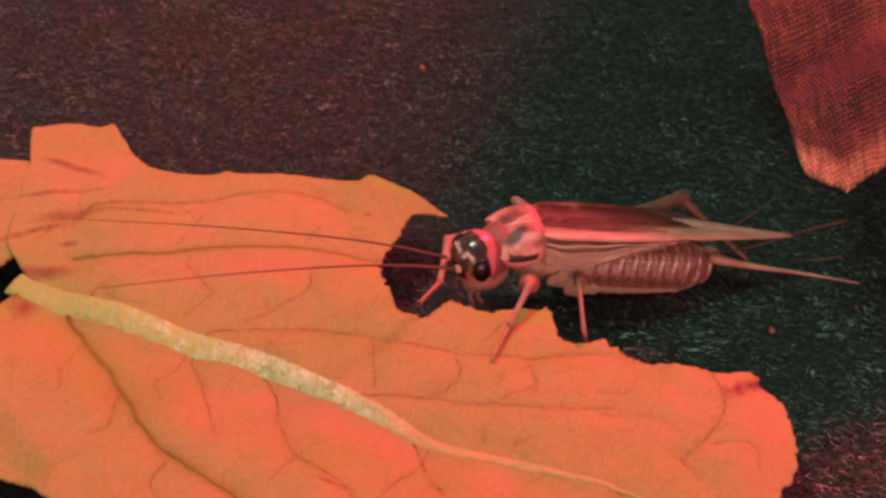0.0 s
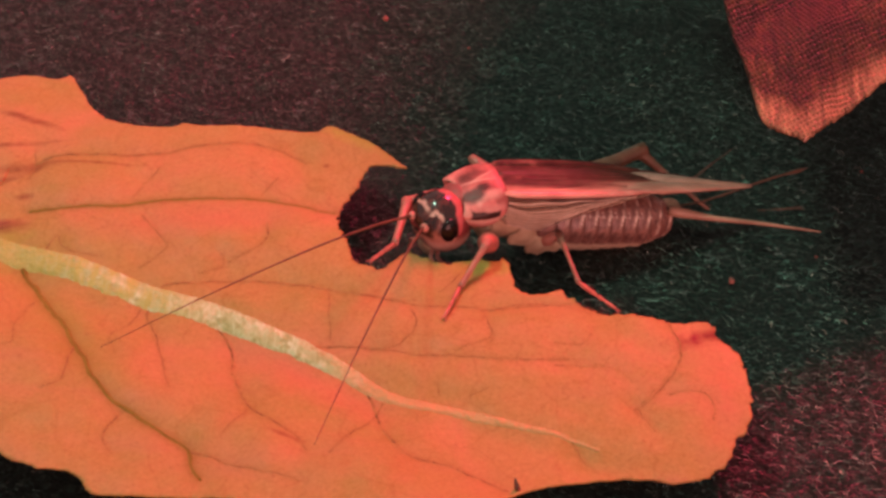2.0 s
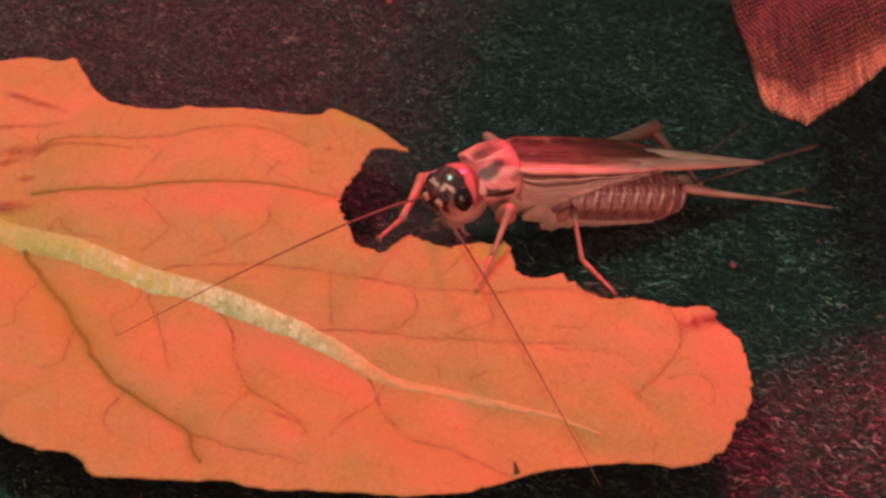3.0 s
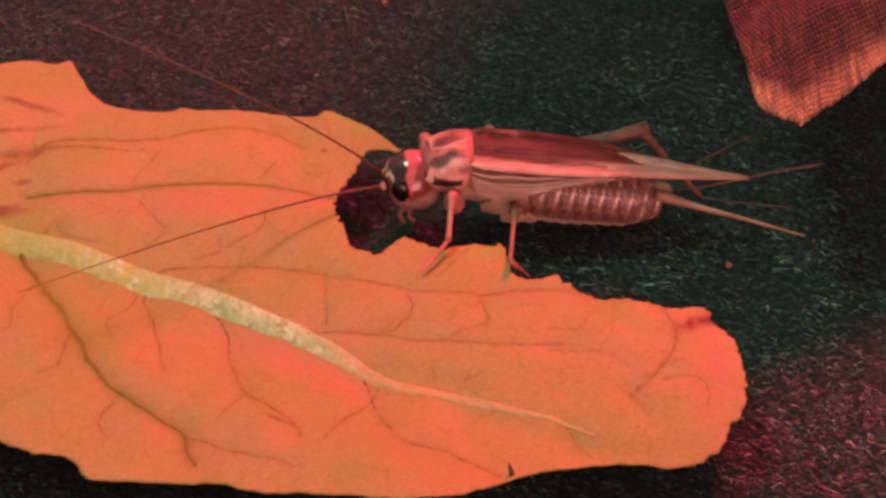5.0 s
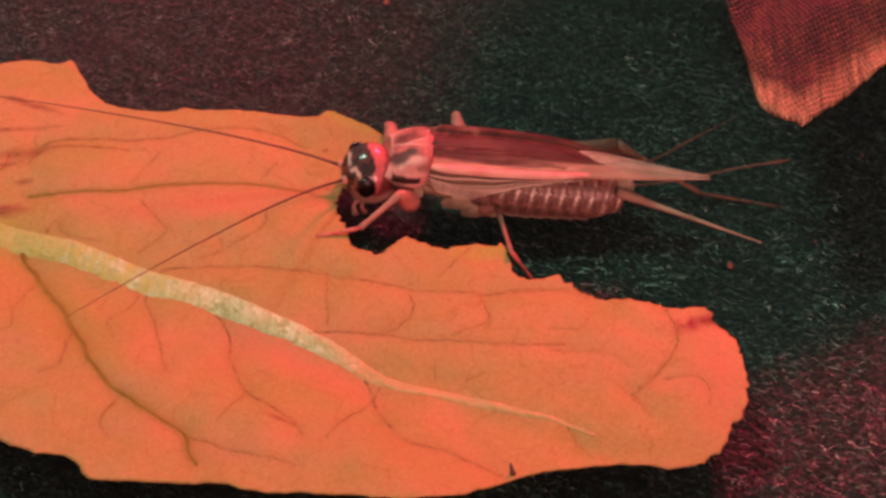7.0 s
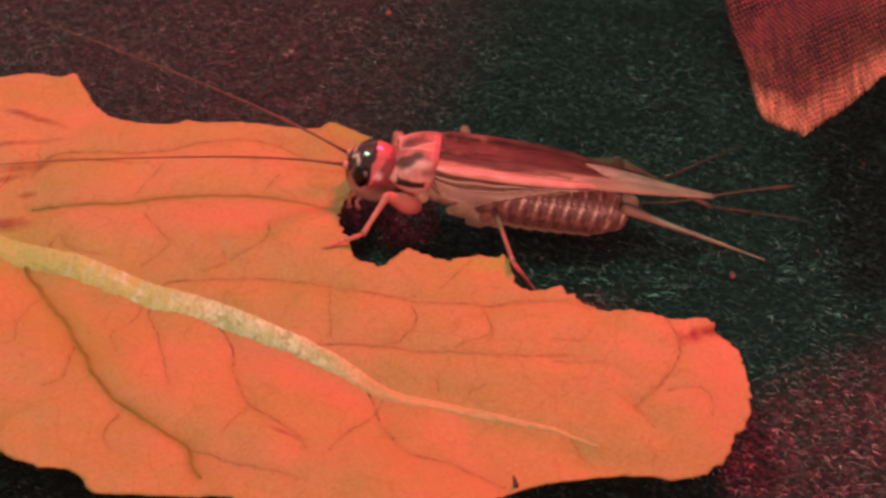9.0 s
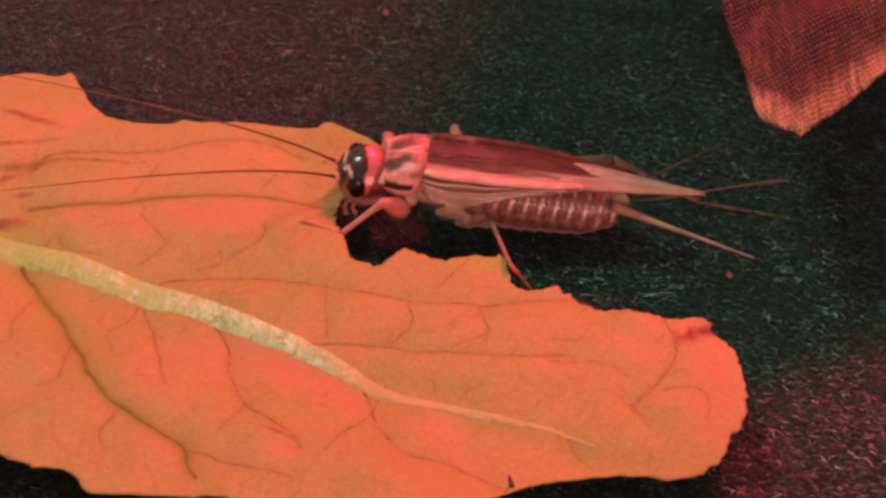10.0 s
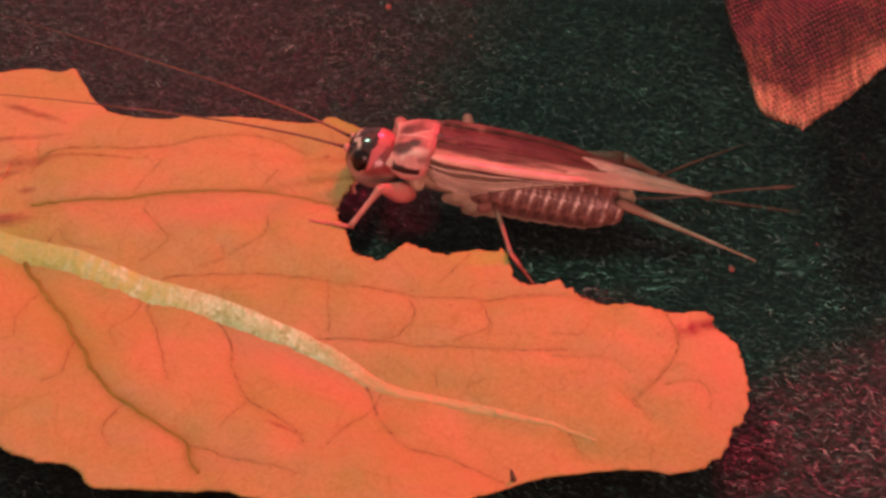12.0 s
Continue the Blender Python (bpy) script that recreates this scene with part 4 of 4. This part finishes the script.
        for x in np.linspace(1.2, -12.6, 32):
            up = [back_field(x, s) for s in np.linspace(0, 1, 11)]
            rings.append(up + [(a, b, c - 0.08) for a, b, c in reversed(up)])
        loft(bm, rings)
        wing = part("forewing", bm, FOREWING, thing, "dark reddish brown translucent forewing")
        # veins of the back field fan out from the wing's root
        for k in range(6):
            pts = []
            for u in np.linspace(0, 1, 18):
                x = 0.3 - (10.6 - 0.5 * k) * u
                s = 0.25 + 0.1 * k * (0.35 + 0.65 * u ** 0.6) + 0.02 * math.sin(7 * u + 2 * k)
                a, b, c = back_field(x, min(s, 0.9))
                pts.append((a, b, c + 0.012))
            bm = bmesh.new()
            tube(bm, pts, np.linspace(0.05, 0.03, 18), 6, 0.6)
            part("wing_vein", bm, WING_VEIN, wing)
        bm = bmesh.new()
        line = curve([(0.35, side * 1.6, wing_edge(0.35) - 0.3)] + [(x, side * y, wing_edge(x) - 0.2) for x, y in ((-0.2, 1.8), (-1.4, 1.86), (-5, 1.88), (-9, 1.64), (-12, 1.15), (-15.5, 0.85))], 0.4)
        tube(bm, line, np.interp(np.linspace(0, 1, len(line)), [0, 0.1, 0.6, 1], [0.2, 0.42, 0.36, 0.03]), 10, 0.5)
        # The near fold is paler than the far one.
        part("wing_fold", bm, WING_FOLD if side > 0 else FOREWING, wing, "pale fold along the near wing" if side > 0 else "")
        bm = bmesh.new()
        rings = []
        for x in np.linspace(1.2, -11.5, 32):
            down = [flap(x, side, s) for s in np.linspace(0, 1, 9)]
            rings.append(down + [(a, b - side * 0.06, c) for a, b, c in reversed(down)])
        loft(bm, rings)
        part("forewing_side", bm, WING_SIDE, wing, "clear veined side flap of the forewing")
        for k in range(11):
            s = 0.12 + 0.085 * k
            pts = [flap(x, side, s + 0.03 * math.sin(0.6 * x + k), 0.012) for x in np.linspace(0.7 - 0.12 * k, -11.0 + 0.75 * k, 18)]
            bm = bmesh.new()
            tube(bm, pts, (0.13, 0.07, 0.06)[k] if k < 3 else 0.038, 6)
            part("wing_vein", bm, DARK if k in (0, 2) else PALE_VEIN, wing)
        bm = bmesh.new()
        y0, y1 = (0.8, 0.72) if side > 0 else (-0.35, 0.5)
        line = curve([(-9.0, y0, 1.25), (-12.0, y0 * 0.95, 1.4), (-16, 0.5 * (y0 + y1), 1.55), (-20.5, y1 - 0.15, 1.66)], 0.5)
        tube(bm, line, np.interp(np.linspace(0, 1, len(line)), [0, 0.3, 0.7, 1], [0.55, 0.74, 0.36, 0.06]), 14, 0.4)
        part("hindwing", bm, HINDWING, thing, "pale rolled hindwing tip")
    # head, drawn from the neck
    bm = bmesh.new()
    rings = []
    for t in np.linspace(0, math.pi, 22):
        x = 1.65 - 2.12 * math.cos(t)
        r = max(math.sin(t), 0.03) ** 0.85
        rings.append([(x - 0.25 * (math.sin(a) < 0) * math.sin(a) ** 2, 2.25 * r * math.cos(a), -0.45 + 2.35 * r * math.sin(a)) for a in np.linspace(0, math.tau, 30, endpoint=False)])
    loft(bm, rings)
    head = part("head", bm, HEAD_SHELL, thing, "glossy pinkish head with dark cross bands", at=(2.7, 0, -0.1))
    for side in (1, -1):
        bm = bmesh.new()
        ball(bm, (0, 0, 0), (0.74, 0.46, 1.0), 24, 16)
        part("eye", bm, EYE, head, "glossy black compound eye", at=(2.15, side * 1.84, 0.12))
        bm = bmesh.new()
        ball(bm, (0, 0, 0), (0.28, 0.34, 0.34), 14, 10)
        part("antenna_socket", bm, WING_FOLD, head, at=(3.6, side * 0.8, 0.35))
        for x, z, reach in ((2.9, -2.0, 1.0), (2.3, -2.2, 0.7)):
            bm = bmesh.new()
            line = curve([(x, side * 0.7, z), (x + 0.5, side * (1.0 + 0.3 * reach), z - 0.3), (x + 0.3, side * (1.1 + 0.5 * reach), z - 0.75), (x + 0.6 * reach, side * (0.8 + 0.5 * reach), z - 0.9)], 0.2)
            tube(bm, line, np.interp(np.linspace(0, 1, len(line)), [0, 0.8, 1], [0.15, 0.16, 0.2]), 7)
            part("palp", bm, WING_FOLD, head)
    bm = bmesh.new()
    ball(bm, (0, 0, 0), (0.6, 0.95, 0.8), 16, 12)
    part("mouthparts", bm, SKIN, head, "pale mouthparts under the face", at=(2.8, 0, -2.1))
    feelers = []
    for side in (1, -1):
        bm = bmesh.new()
        line = curve([(0, 0, 0), (4, 0, 0.5), (10, 0, 0.75), (19, 0, 0.55), (28, 0, 0)], 0.5)
        tube(bm, line, np.interp(np.linspace(0, 1, len(line)), [0, 0.03, 0.3, 1], [0.16, 0.105, 0.075, 0.02]), 7)
        feelers.append(part("antenna", bm, ANTENNA, head, "long thin brown antenna", at=(3.75, side * 0.8, 0.4)))
    return thing, head, shield, feelers


def leg_bone(name, length, radii, material, thing, label=""):
    bm = bmesh.new()
    line = [(length * k / 10, 0, 0) for k in range(11)]
    tube(bm, line, np.interp(np.linspace(0, 1, 11), np.linspace(0, 1, len(radii)), radii), 10)
    return part(name, bm, material, thing, label)


def tarsus(length, thing, material):
    bm = bmesh.new()
    for a, b, r in ((0.0, 0.5, 0.17), (0.5, 0.66, 0.15), (0.66, 1.0, 0.13)):
        tube(bm, [(length * (a + (b - a) * k / 4), 0, 0) for k in range(5)], [r * 0.7, r, r, r * 0.95, r * 0.6], 7)
    for side in (1, -1):
        tube(bm, [(length * 0.97, 0, 0), (length * 1.08, 0.15 * side, -0.03), (length * 1.13, 0.22 * side, -0.12)], [0.06, 0.05, 0.015], 5)
    return part("tarsus", bm, material, thing, "jointed foot with claws")


def spines(bone, length, count):
    for k in range(count):
        side = 1 if k % 2 else -1
        bm = bmesh.new()
        x = length * (0.45 + 0.5 * k / count)
        tube(bm, [(0, 0, 0), (0.35, 0.12 * side, 0.22), (0.6, 0.2 * side, 0.36)], [0.06, 0.045, 0.01], 5)
        part("spine", bm, DARK, bone, at=(x, 0.08 * side, 0.1))


def aim(start, end, up):
    """The pose at start whose x axis points to end."""
    x = (Vector(end) - Vector(start)).normalized()
    y = Vector(up).cross(x).normalized()
    z = x.cross(y)
    m = Matrix((x, y, z)).transposed().to_4x4()
    m.translation = Vector(start) * MM
    return m


# ---- how the cricket moves ----
BODY = [
    (0, 3.66, 3.04, 5.48, 0.2, -14.8, -166.8),
    (0.5, 3.62, 2.92, 5.48, 0.1, -15.1, -166.1),
    (1, 3.57, 2.97, 5.46, 1.3, -14.8, -167.1),
    (1.5, 3.51, 3.01, 5.47, 0.2, -14.4, -167.9),
    (2, 3.71, 2.16, 5.47, 0.3, -14.6, -164.6),
    (2.5, 4.26, 2.23, 5.48, -0.1, -14.3, -164.3),
    (3, 4.71, 2.98, 5.42, 0.6, -14.8, -164.1),
    (5, 2.18, 4.12, 5.45, -3.9, -9.3, -179.0),
    (5.5, 1.29, 4.38, 5.55, -6.8, -10.6, 179.2),
    (6, -0.07, 4.73, 5.06, -10.8, -9.4, -178.4),
    (6.5, -0.65, 4.27, 5.31, -12.8, -8.2, -179.9),
    (7, -0.86, 4.49, 5.33, -12.7, -7.8, 179.8),
    (9, -0.50, 5.23, 5.35, -6.5, -10.2, 176.9),
    (9.5, -1.06, 5.04, 5.39, -7.2, -8.3, 175.5),
    (10, -1.15, 4.89, 5.38, -8.8, -8.4, 176.8),
    (10.5, -1.03, 5.23, 5.45, -8.8, -8.9, 176.4),
    (11, -0.92, 5.56, 5.49, -9.1, -9.1, 174.3),
    (11.5, -0.63, 5.90, 5.43, -7.9, -10.3, 173.4),
    (12, -0.64, 5.78, 5.48, -7.7, -9.8, 173.1),
]
# how the shield behind the head turns on the body
SHIELD = [
    (0, -4.4, 6.1, 2.5),
    (0.5, -3.6, 5.2, 0.9),
    (1, -4.4, 5.7, 1.6),
    (1.5, -4.9, 5.3, 3.8),
    (2, -1.3, 1.3, 5.5),
    (2.5, -1.6, 2.0, 5.8),
    (3, -3.3, 1.2, 4.1),
    (5, -2.1, 0.5, 1.5),
    (5.5, -0.9, -0.9, 0.6),
    (6, 4.7, -0.3, -2.3),
    (6.5, 5.7, -2.3, -1.2),
    (7, 5.6, -1.5, -0.7),
    (9, -1.4, 0.6, -1.9),
    (9.5, 1.1, -1.2, -1.1),
    (10, 1.2, -1.9, -2.0),
    (10.5, 1.8, -1.6, -2.8),
    (11, 2.8, -1.8, -2.9),
    (11.5, 0.8, -1.1, -2.1),
    (12, 0.7, -2.2, -1.8),
]
HEAD = [
    (0, 2.89, 0.35, -1.28, 7.6, 24.7, 12.3),
    (0.5, 2.94, 0.20, -1.28, 8.0, 25.1, 12.9),
    (1, 2.92, 0.30, -1.27, 6.3, 24.3, 12.6),
    (1.5, 2.94, 0.41, -1.10, 7.8, 22.5, 13.3),
    (2, 2.64, 0.26, -1.42, 5.5, 13.2, 18.6),
    (2.5, 3.11, 0.23, -1.31, 1.9, 11.3, 32.9),
    (3, 2.94, 0.15, -0.89, 20.5, 24.0, 23.2),
    (5, 2.92, 0.31, -1.15, 7.8, 31.2, 0.8),
    (5.5, 3.10, 0.29, -0.86, 10.6, 22.3, 1.4),
    (6, 3.22, 0.08, -0.72, 6.1, 14.0, -5.6),
    (6.5, 3.07, 0.34, -0.63, 19.3, 16.7, -0.2),
    (7, 3.01, 0.34, -0.87, 6.1, 11.4, 15.5),
    (9, 3.17, 0.41, -0.85, 12.0, 10.3, -3.6),
    (9.5, 3.02, 0.47, -0.87, 11.1, 8.8, -5.2),
    (10, 2.95, 0.34, -0.76, 3.8, 10.8, 5.8),
    (10.5, 3.10, 0.45, -1.08, 3.5, 11.1, -2.6),
    (11, 3.06, 0.37, -0.90, 10.8, 12.4, 0.9),
    (11.5, 2.93, 0.47, -0.83, 15.0, 8.1, -6.7),
    (12, 2.90, 0.54, -0.94, 14.8, 6.2, -7.1),
]
TIPS_LEFT = [
    (0, (-18.48, -10.08, 12.00)),
    (0.5, (-14.79, -12.98, 12.00)),
    (1, (-19.10, -13.81, 12.00)),
    (1.5, (-15.46, -9.12, 12.00)),
    (2, (-7.57, -27.69, 12.00)),
    (2.5, (8.39, -23.36, 12.00)),
    (3, (8.95, -27.11, 5.57)),
    (5, (-27.91, -11.88, 7.38)),
    (5.5, (-16.61, -9.61, 12.00)),
    (6, (-21.10, -6.59, 12.00)),
    (6.5, (-17.57, -7.70, 12.00)),
    (7, (-21.82, -18.14, 12.00)),
    (9, (-29.46, -3.08, 12.00)),
    (9.5, (-8.68, -15.22, 24.31)),
    (10, (-18.22, -5.03, 12.00)),
    (10.5, (-19.16, -1.45, 12.00)),
    (11, (-27.07, 0.33, 12.00)),
    (11.5, (-28.95, 4.86, 12.00)),
    (12, (-32.49, 4.56, 12.00)),
]
TIPS_RIGHT = [
    (0, (-22.13, -4.59, 12.00)),
    (0.5, (-27.49, -7.49, 12.00)),
    (1, (-22.90, -4.52, 12.00)),
    (1.5, (-19.77, -3.73, 12.00)),
    (2, (-20.08, -19.81, 12.00)),
    (2.5, (-22.42, -10.98, 12.00)),
    (3, (-20.09, -19.79, 10.96)),
    (5, (-13.56, 1.92, 12.00)),
    (5.5, (-4.66, -15.36, 23.60)),
    (6, (-7.29, -15.40, 22.87)),
    (6.5, (-7.57, -15.72, 23.17)),
    (7, (-30.39, 2.62, 12.00)),
    (9, (-30.75, 14.23, 12.00)),
    (9.5, (-7.18, -14.33, 23.45)),
    (10, (-18.29, 1.77, 12.00)),
    (10.5, (-10.54, -13.83, 23.68)),
    (11, (-25.13, 13.29, 12.00)),
    (11.5, (-25.43, 10.75, 12.00)),
    (12, (-28.50, 11.71, 12.00)),
]
# feet: the ankle and the toe
FORE_LEFT = [
    (0, (1.11, -5.76, 3.85), (-0.09, -8.49, 3.46)),
    (2.5, (1.11, -5.76, 3.85), (-0.09, -8.49, 3.46)),
    (3, (2.94, -5.35, 3.85), (1.99, -7.55, 3.59)),
    (5, (0.20, -5.51, 3.85), (-1.84, -6.83, 3.53)),
    (5.5, (-3.78, -2.91, 3.85), (-6.58, -3.33, 3.59)),
    (6, (-3.88, -3.22, 3.85), (-6.20, -3.64, 3.59)),
    (6.5, (-6.01, -1.71, 3.85), (-8.51, -2.14, 3.60)),
    (7, (-6.07, -1.68, 3.85), (-8.57, -2.11, 3.60)),
    (9, (-6.44, -1.98, 3.85), (-8.64, -2.10, 3.60)),
    (9.5, (-6.47, -2.20, 3.85), (-8.63, -2.19, 3.60)),
    (10, (-6.55, -0.02, 3.85), (-9.33, 0.30, 3.60)),
    (10.5, (-6.77, 0.08, 3.85), (-9.49, 0.09, 3.60)),
    (11, (-6.76, 0.17, 3.85), (-9.57, 0.31, 3.60)),
    (12, (-6.50, 0.01, 3.85), (-9.39, 0.09, 3.60))]
# the near fore knee, in the body's space
KNEE_LEFT = [
    (0, (1.77, 4.83, -1.01)), (1, (1.82, 4.80, -0.97)), (2, (2.13, 4.88, -0.90)), (2.5, (1.59, 4.69, -0.38)), (3, (1.62, 4.45, -0.24)),
    (5, (1.62, 4.14, 0.14)), (5.5, (1.97, 3.85, 0.35)), (6, (2.32, 3.66, 0.68)), (6.5, (2.29, 3.83, 0.70)), (7, (2.35, 4.08, 0.51)),
    (9, (3.63, 3.55, -0.68)), (9.5, (2.76, 4.08, -0.01)), (10.5, (3.18, 4.08, -0.25)), (11, (3.36, 4.17, -0.42)), (12, (3.56, 4.07, -0.75))]
KNEE_MID = [
    (0, (-3.0, 2.45, -1.8)), (1.5, (-3.0, 2.45, -1.8)), (2, (-4.5, 2.4, -2.0)), (3, (-4.5, 2.4, -2.0)), (5, (-3.5, 2.5, -2.05)), (5.5, (-4.2, 2.4, -2.15)),
    (6, (-4.9, 2.4, -2.1)), (7, (-5.3, 2.3, -2.25)), (9, (-4.62, 2.4, -1.95)), (9.5, (-5.0, 2.3, -2.1)), (12, (-5.15, 2.3, -2.2))]
MID_LEFT = [
    (0, (6.47, -5.73, 4.10), (6.95, -4.80, 1.40)),
    (1.5, (6.47, -5.73, 4.10), (6.95, -4.80, 1.40)),
    (2, (9.04, -5.83, 4.10), (11.65, -7.80, 3.10)),
    (2.5, (8.96, -6.03, 4.10), (11.60, -7.80, 3.10)),
    (3, (9.30, -5.51, 4.10), (11.50, -7.75, 3.05)),
    (5, (4.71, -4.92, 4.10), (6.12, -4.40, 1.50)),
    (12, (4.71, -4.92, 4.10), (6.12, -4.40, 1.50))]
FORE_RIGHT = [
    (0, (-3.86, -2.65, 4.00), (-5.64, -3.52, 3.60)),
    (3, (-3.86, -2.65, 4.00), (-5.64, -3.52, 3.60)),
    (5, (-1.90, 9.46, 0.60), (-3.51, 9.06, 0.62)),
    (6, (-4.88, 9.80, 0.38), (-6.49, 9.40, 0.41)),
    (7, (-4.88, 9.80, 0.38), (-6.49, 9.40, 0.41)),
    (9, (-4.88, 10.20, 0.33), (-6.51, 9.89, 0.37)),
    (12, (-4.14, 11.40, 0.41), (-5.78, 11.19, 0.49))]
MID_RIGHT = [
    (0, (3.42, 10.98, -0.70), (4.24, 11.18, -1.10)),
    (3, (3.42, 10.98, -0.70), (4.24, 11.18, -1.10)),
    (5, (1.90, 12.78, -0.70), (2.80, 12.98, -1.10)),
    (12, (1.27, 13.18, -0.70), (2.17, 13.35, -1.10))]
HIND_RIGHT = [
    (0, (19.76, 8.27, -0.60), (26.30, 7.91, -1.10)),
    (3, (19.76, 8.27, -0.60), (26.30, 7.91, -1.10)),
    (5, (19.67, 7.54, -0.60), (26.02, 6.23, -1.10)),
    (12, (19.67, 7.54, -0.60), (26.02, 6.23, -1.10))]


def between(rows, t):
    """The values of a table of rows at a time, eased from row to row."""
    times = [r[0] for r in rows]
    if t <= times[0]:
        return rows[0][1:]
    for a, b in zip(rows, rows[1:]):
        if t <= b[0]:
            u = (t - a[0]) / (b[0] - a[0])
            u = u * u * (3 - 2 * u)
            return [Vector(p).lerp(Vector(q), u) for p, q in zip(a[1:], b[1:])]
    return rows[-1][1:]


def knee_of(hip, ankle, thigh, shin, bulge):
    """The knee of a leg that bends towards bulge."""
    way = ankle - hip
    d = min(way.length, (thigh + shin) * 0.995)
    way.normalize()
    along = (thigh ** 2 - shin ** 2 + d * d) / (2 * d)
    off = math.sqrt(max(0.0, thigh ** 2 - along ** 2))
    out = bulge - way * bulge.dot(way)
    return hip + way * along + out.normalized() * off


def motions():
    thing, head, shield, feelers = build_cricket()
    body = {t: pose(x * MM, y * MM, z * MM, rx, ry, rz) for t, x, y, z, rx, ry, rz in BODY}
    walk(thing, list(body.items()))
    turn = {t: pose(x * MM, y * MM, z * MM, rx, ry, rz) for t, x, y, z, rx, ry, rz in HEAD}
    walk(head, list(turn.items()))
    hinge = Vector((0.5, 0, -0.3))
    swing = {t: Matrix.Translation(mm(hinge)) @ pose(0, 0, 0, *angles) @ Matrix.Translation(-mm(hinge)) for t, *angles in SHIELD}
    walk(shield, list(swing.items()))
    for feeler, tips, side in zip(feelers, (TIPS_LEFT, TIPS_RIGHT), (1, -1)):
        root = Vector((3.75, side * 0.8, 0.4))
        rows = []
        for t, tip in tips:
            inv = (body[t] @ turn[t]).inverted()
            up = inv.to_3x3() @ Vector((0, 0, 1))
            rows.append((t, aim(root, (inv @ mm(tip)) / MM, up)))
        walk(feeler, rows)
    # hip in the body's space, thigh and shin lengths, which way the knee bulges, the feet
    legs = [("fore", (0.9, 2.4, -2.75), 3.5, 3.8, (0.6, -0.6, 1.0), FORE_LEFT, 2.9),
            ("mid", (-3.8, 1.9, -3.2), 1.7, 7.3, (-0.3, 0.2, 1.0), MID_LEFT, 3.2),
            ("fore", (2.6, -1.6, -2.1), 3.2, 5.0, (0.1, -0.8, 1.0), FORE_RIGHT, 2.2),
            ("mid", (-2.6, -2.0, -2.0), 4.4, 5.2, (0.2, -0.5, 1.0), MID_RIGHT, 1.9),
            ("hind", (-4.8, -2.0, -1.6), 9.3, 8.2, (-0.2, -0.25, 1.0), HIND_RIGHT, 6.2)]
    for kind, hip, thigh, shin, bulge, feet, foot in legs:
        if kind == "hind":
            femur = leg_bone("femur", thigh, (0.5, 0.85, 0.95, 0.8, 0.6, 0.55, 0.6), BROWN, thing, "stout brown hind thigh")
            tibia = leg_bone("tibia", shin, (0.5, 0.3, 0.22, 0.18, 0.18), BROWN, thing)
            spines(tibia, shin, 6)
        else:
            slim = {id(MID_LEFT): 0.75, id(FORE_LEFT): 1.15, id(FORE_RIGHT): 1.2, id(MID_RIGHT): 1.2}.get(id(feet), 1.0)
            femur = leg_bone("femur", thigh, [w * slim for w in (0.3, 0.62, 0.7, 0.58, 0.42, 0.3)], RED_THIGH if feet in (FORE_LEFT, FORE_RIGHT) else LEG, thing)
            tibia = leg_bone("tibia", shin, (0.5, 0.36, 0.3, 0.26, 0.26) if feet is FORE_RIGHT else [w * (0.5 + 0.5 * slim) for w in (0.33, 0.22, 0.19, 0.18, 0.22)], SHIN if feet is MID_LEFT else LEG, thing)
        # The hind foot's dark colour stands for the shadow it lies in.
        toe_part = tarsus(foot, thing, DARK if kind == "hind" else FOOT)
        thighs, shins, toes = [], [], []
        for t in body:
            ankle, toe = between(feet, t)
            inv = body[t].inverted()
            a, b, h = (inv @ mm(ankle)) / MM, (inv @ mm(toe)) / MM, Vector(hip)
            if feet is FORE_LEFT:
                h = (swing[t] @ mm(hip)) / MM
                k = h + (Vector(between(KNEE_LEFT, t)[0]) - h).normalized() * thigh
            elif feet is MID_LEFT:
                k = h + (Vector(between(KNEE_MID, t)[0]) - h).normalized() * thigh
            elif feet is FORE_RIGHT:
                k = h + ((Vector((5.7, -2.7, -3.2)) if t < 4 else Vector((2.9, -3.35, -2.35))) - h).normalized() * thigh
            elif feet is MID_RIGHT:
                k = h + ((Vector((-0.1, -5.4, -1.1)) if t < 4 else Vector((-1.9, -6.1, -2.3))) - h).normalized() * thigh
            elif kind == "hind":
                k = Vector((-12.8, -4.1, 1.2)) if t < 5.3 else Vector((-14.0, -3.4, -0.4))
            else:
                k = knee_of(h, a, thigh, shin, Vector(bulge))
            reach = k + (a - k).normalized() * shin
            thighs.append((t, aim(h, k, bulge)))
            shins.append((t, aim(k, reach, bulge)))
            toes.append((t, aim(reach, b, (0, 0, 1))))
        walk(femur, thighs)
        walk(tibia, shins)
        walk(toe_part, toes)


ground()
fibres("cloth_fibres", "short dark fibres of the felt cloth", FIBRE, 210000, 4, (-50, 50, -36, 48), (0.18, 0.65), (0.012, 0.03))
# Pale stray hairs; their light colour also stands in for glints on the felt.
fibres("loose_fibres", "pale loose fibres lying on the felt cloth", LOOSE, 1500, 8, (-2, 36, -26, 26), (0.2, 0.75), (0.012, 0.028))
main_leaf()
second_leaf()
fabric()
lint()
motions()
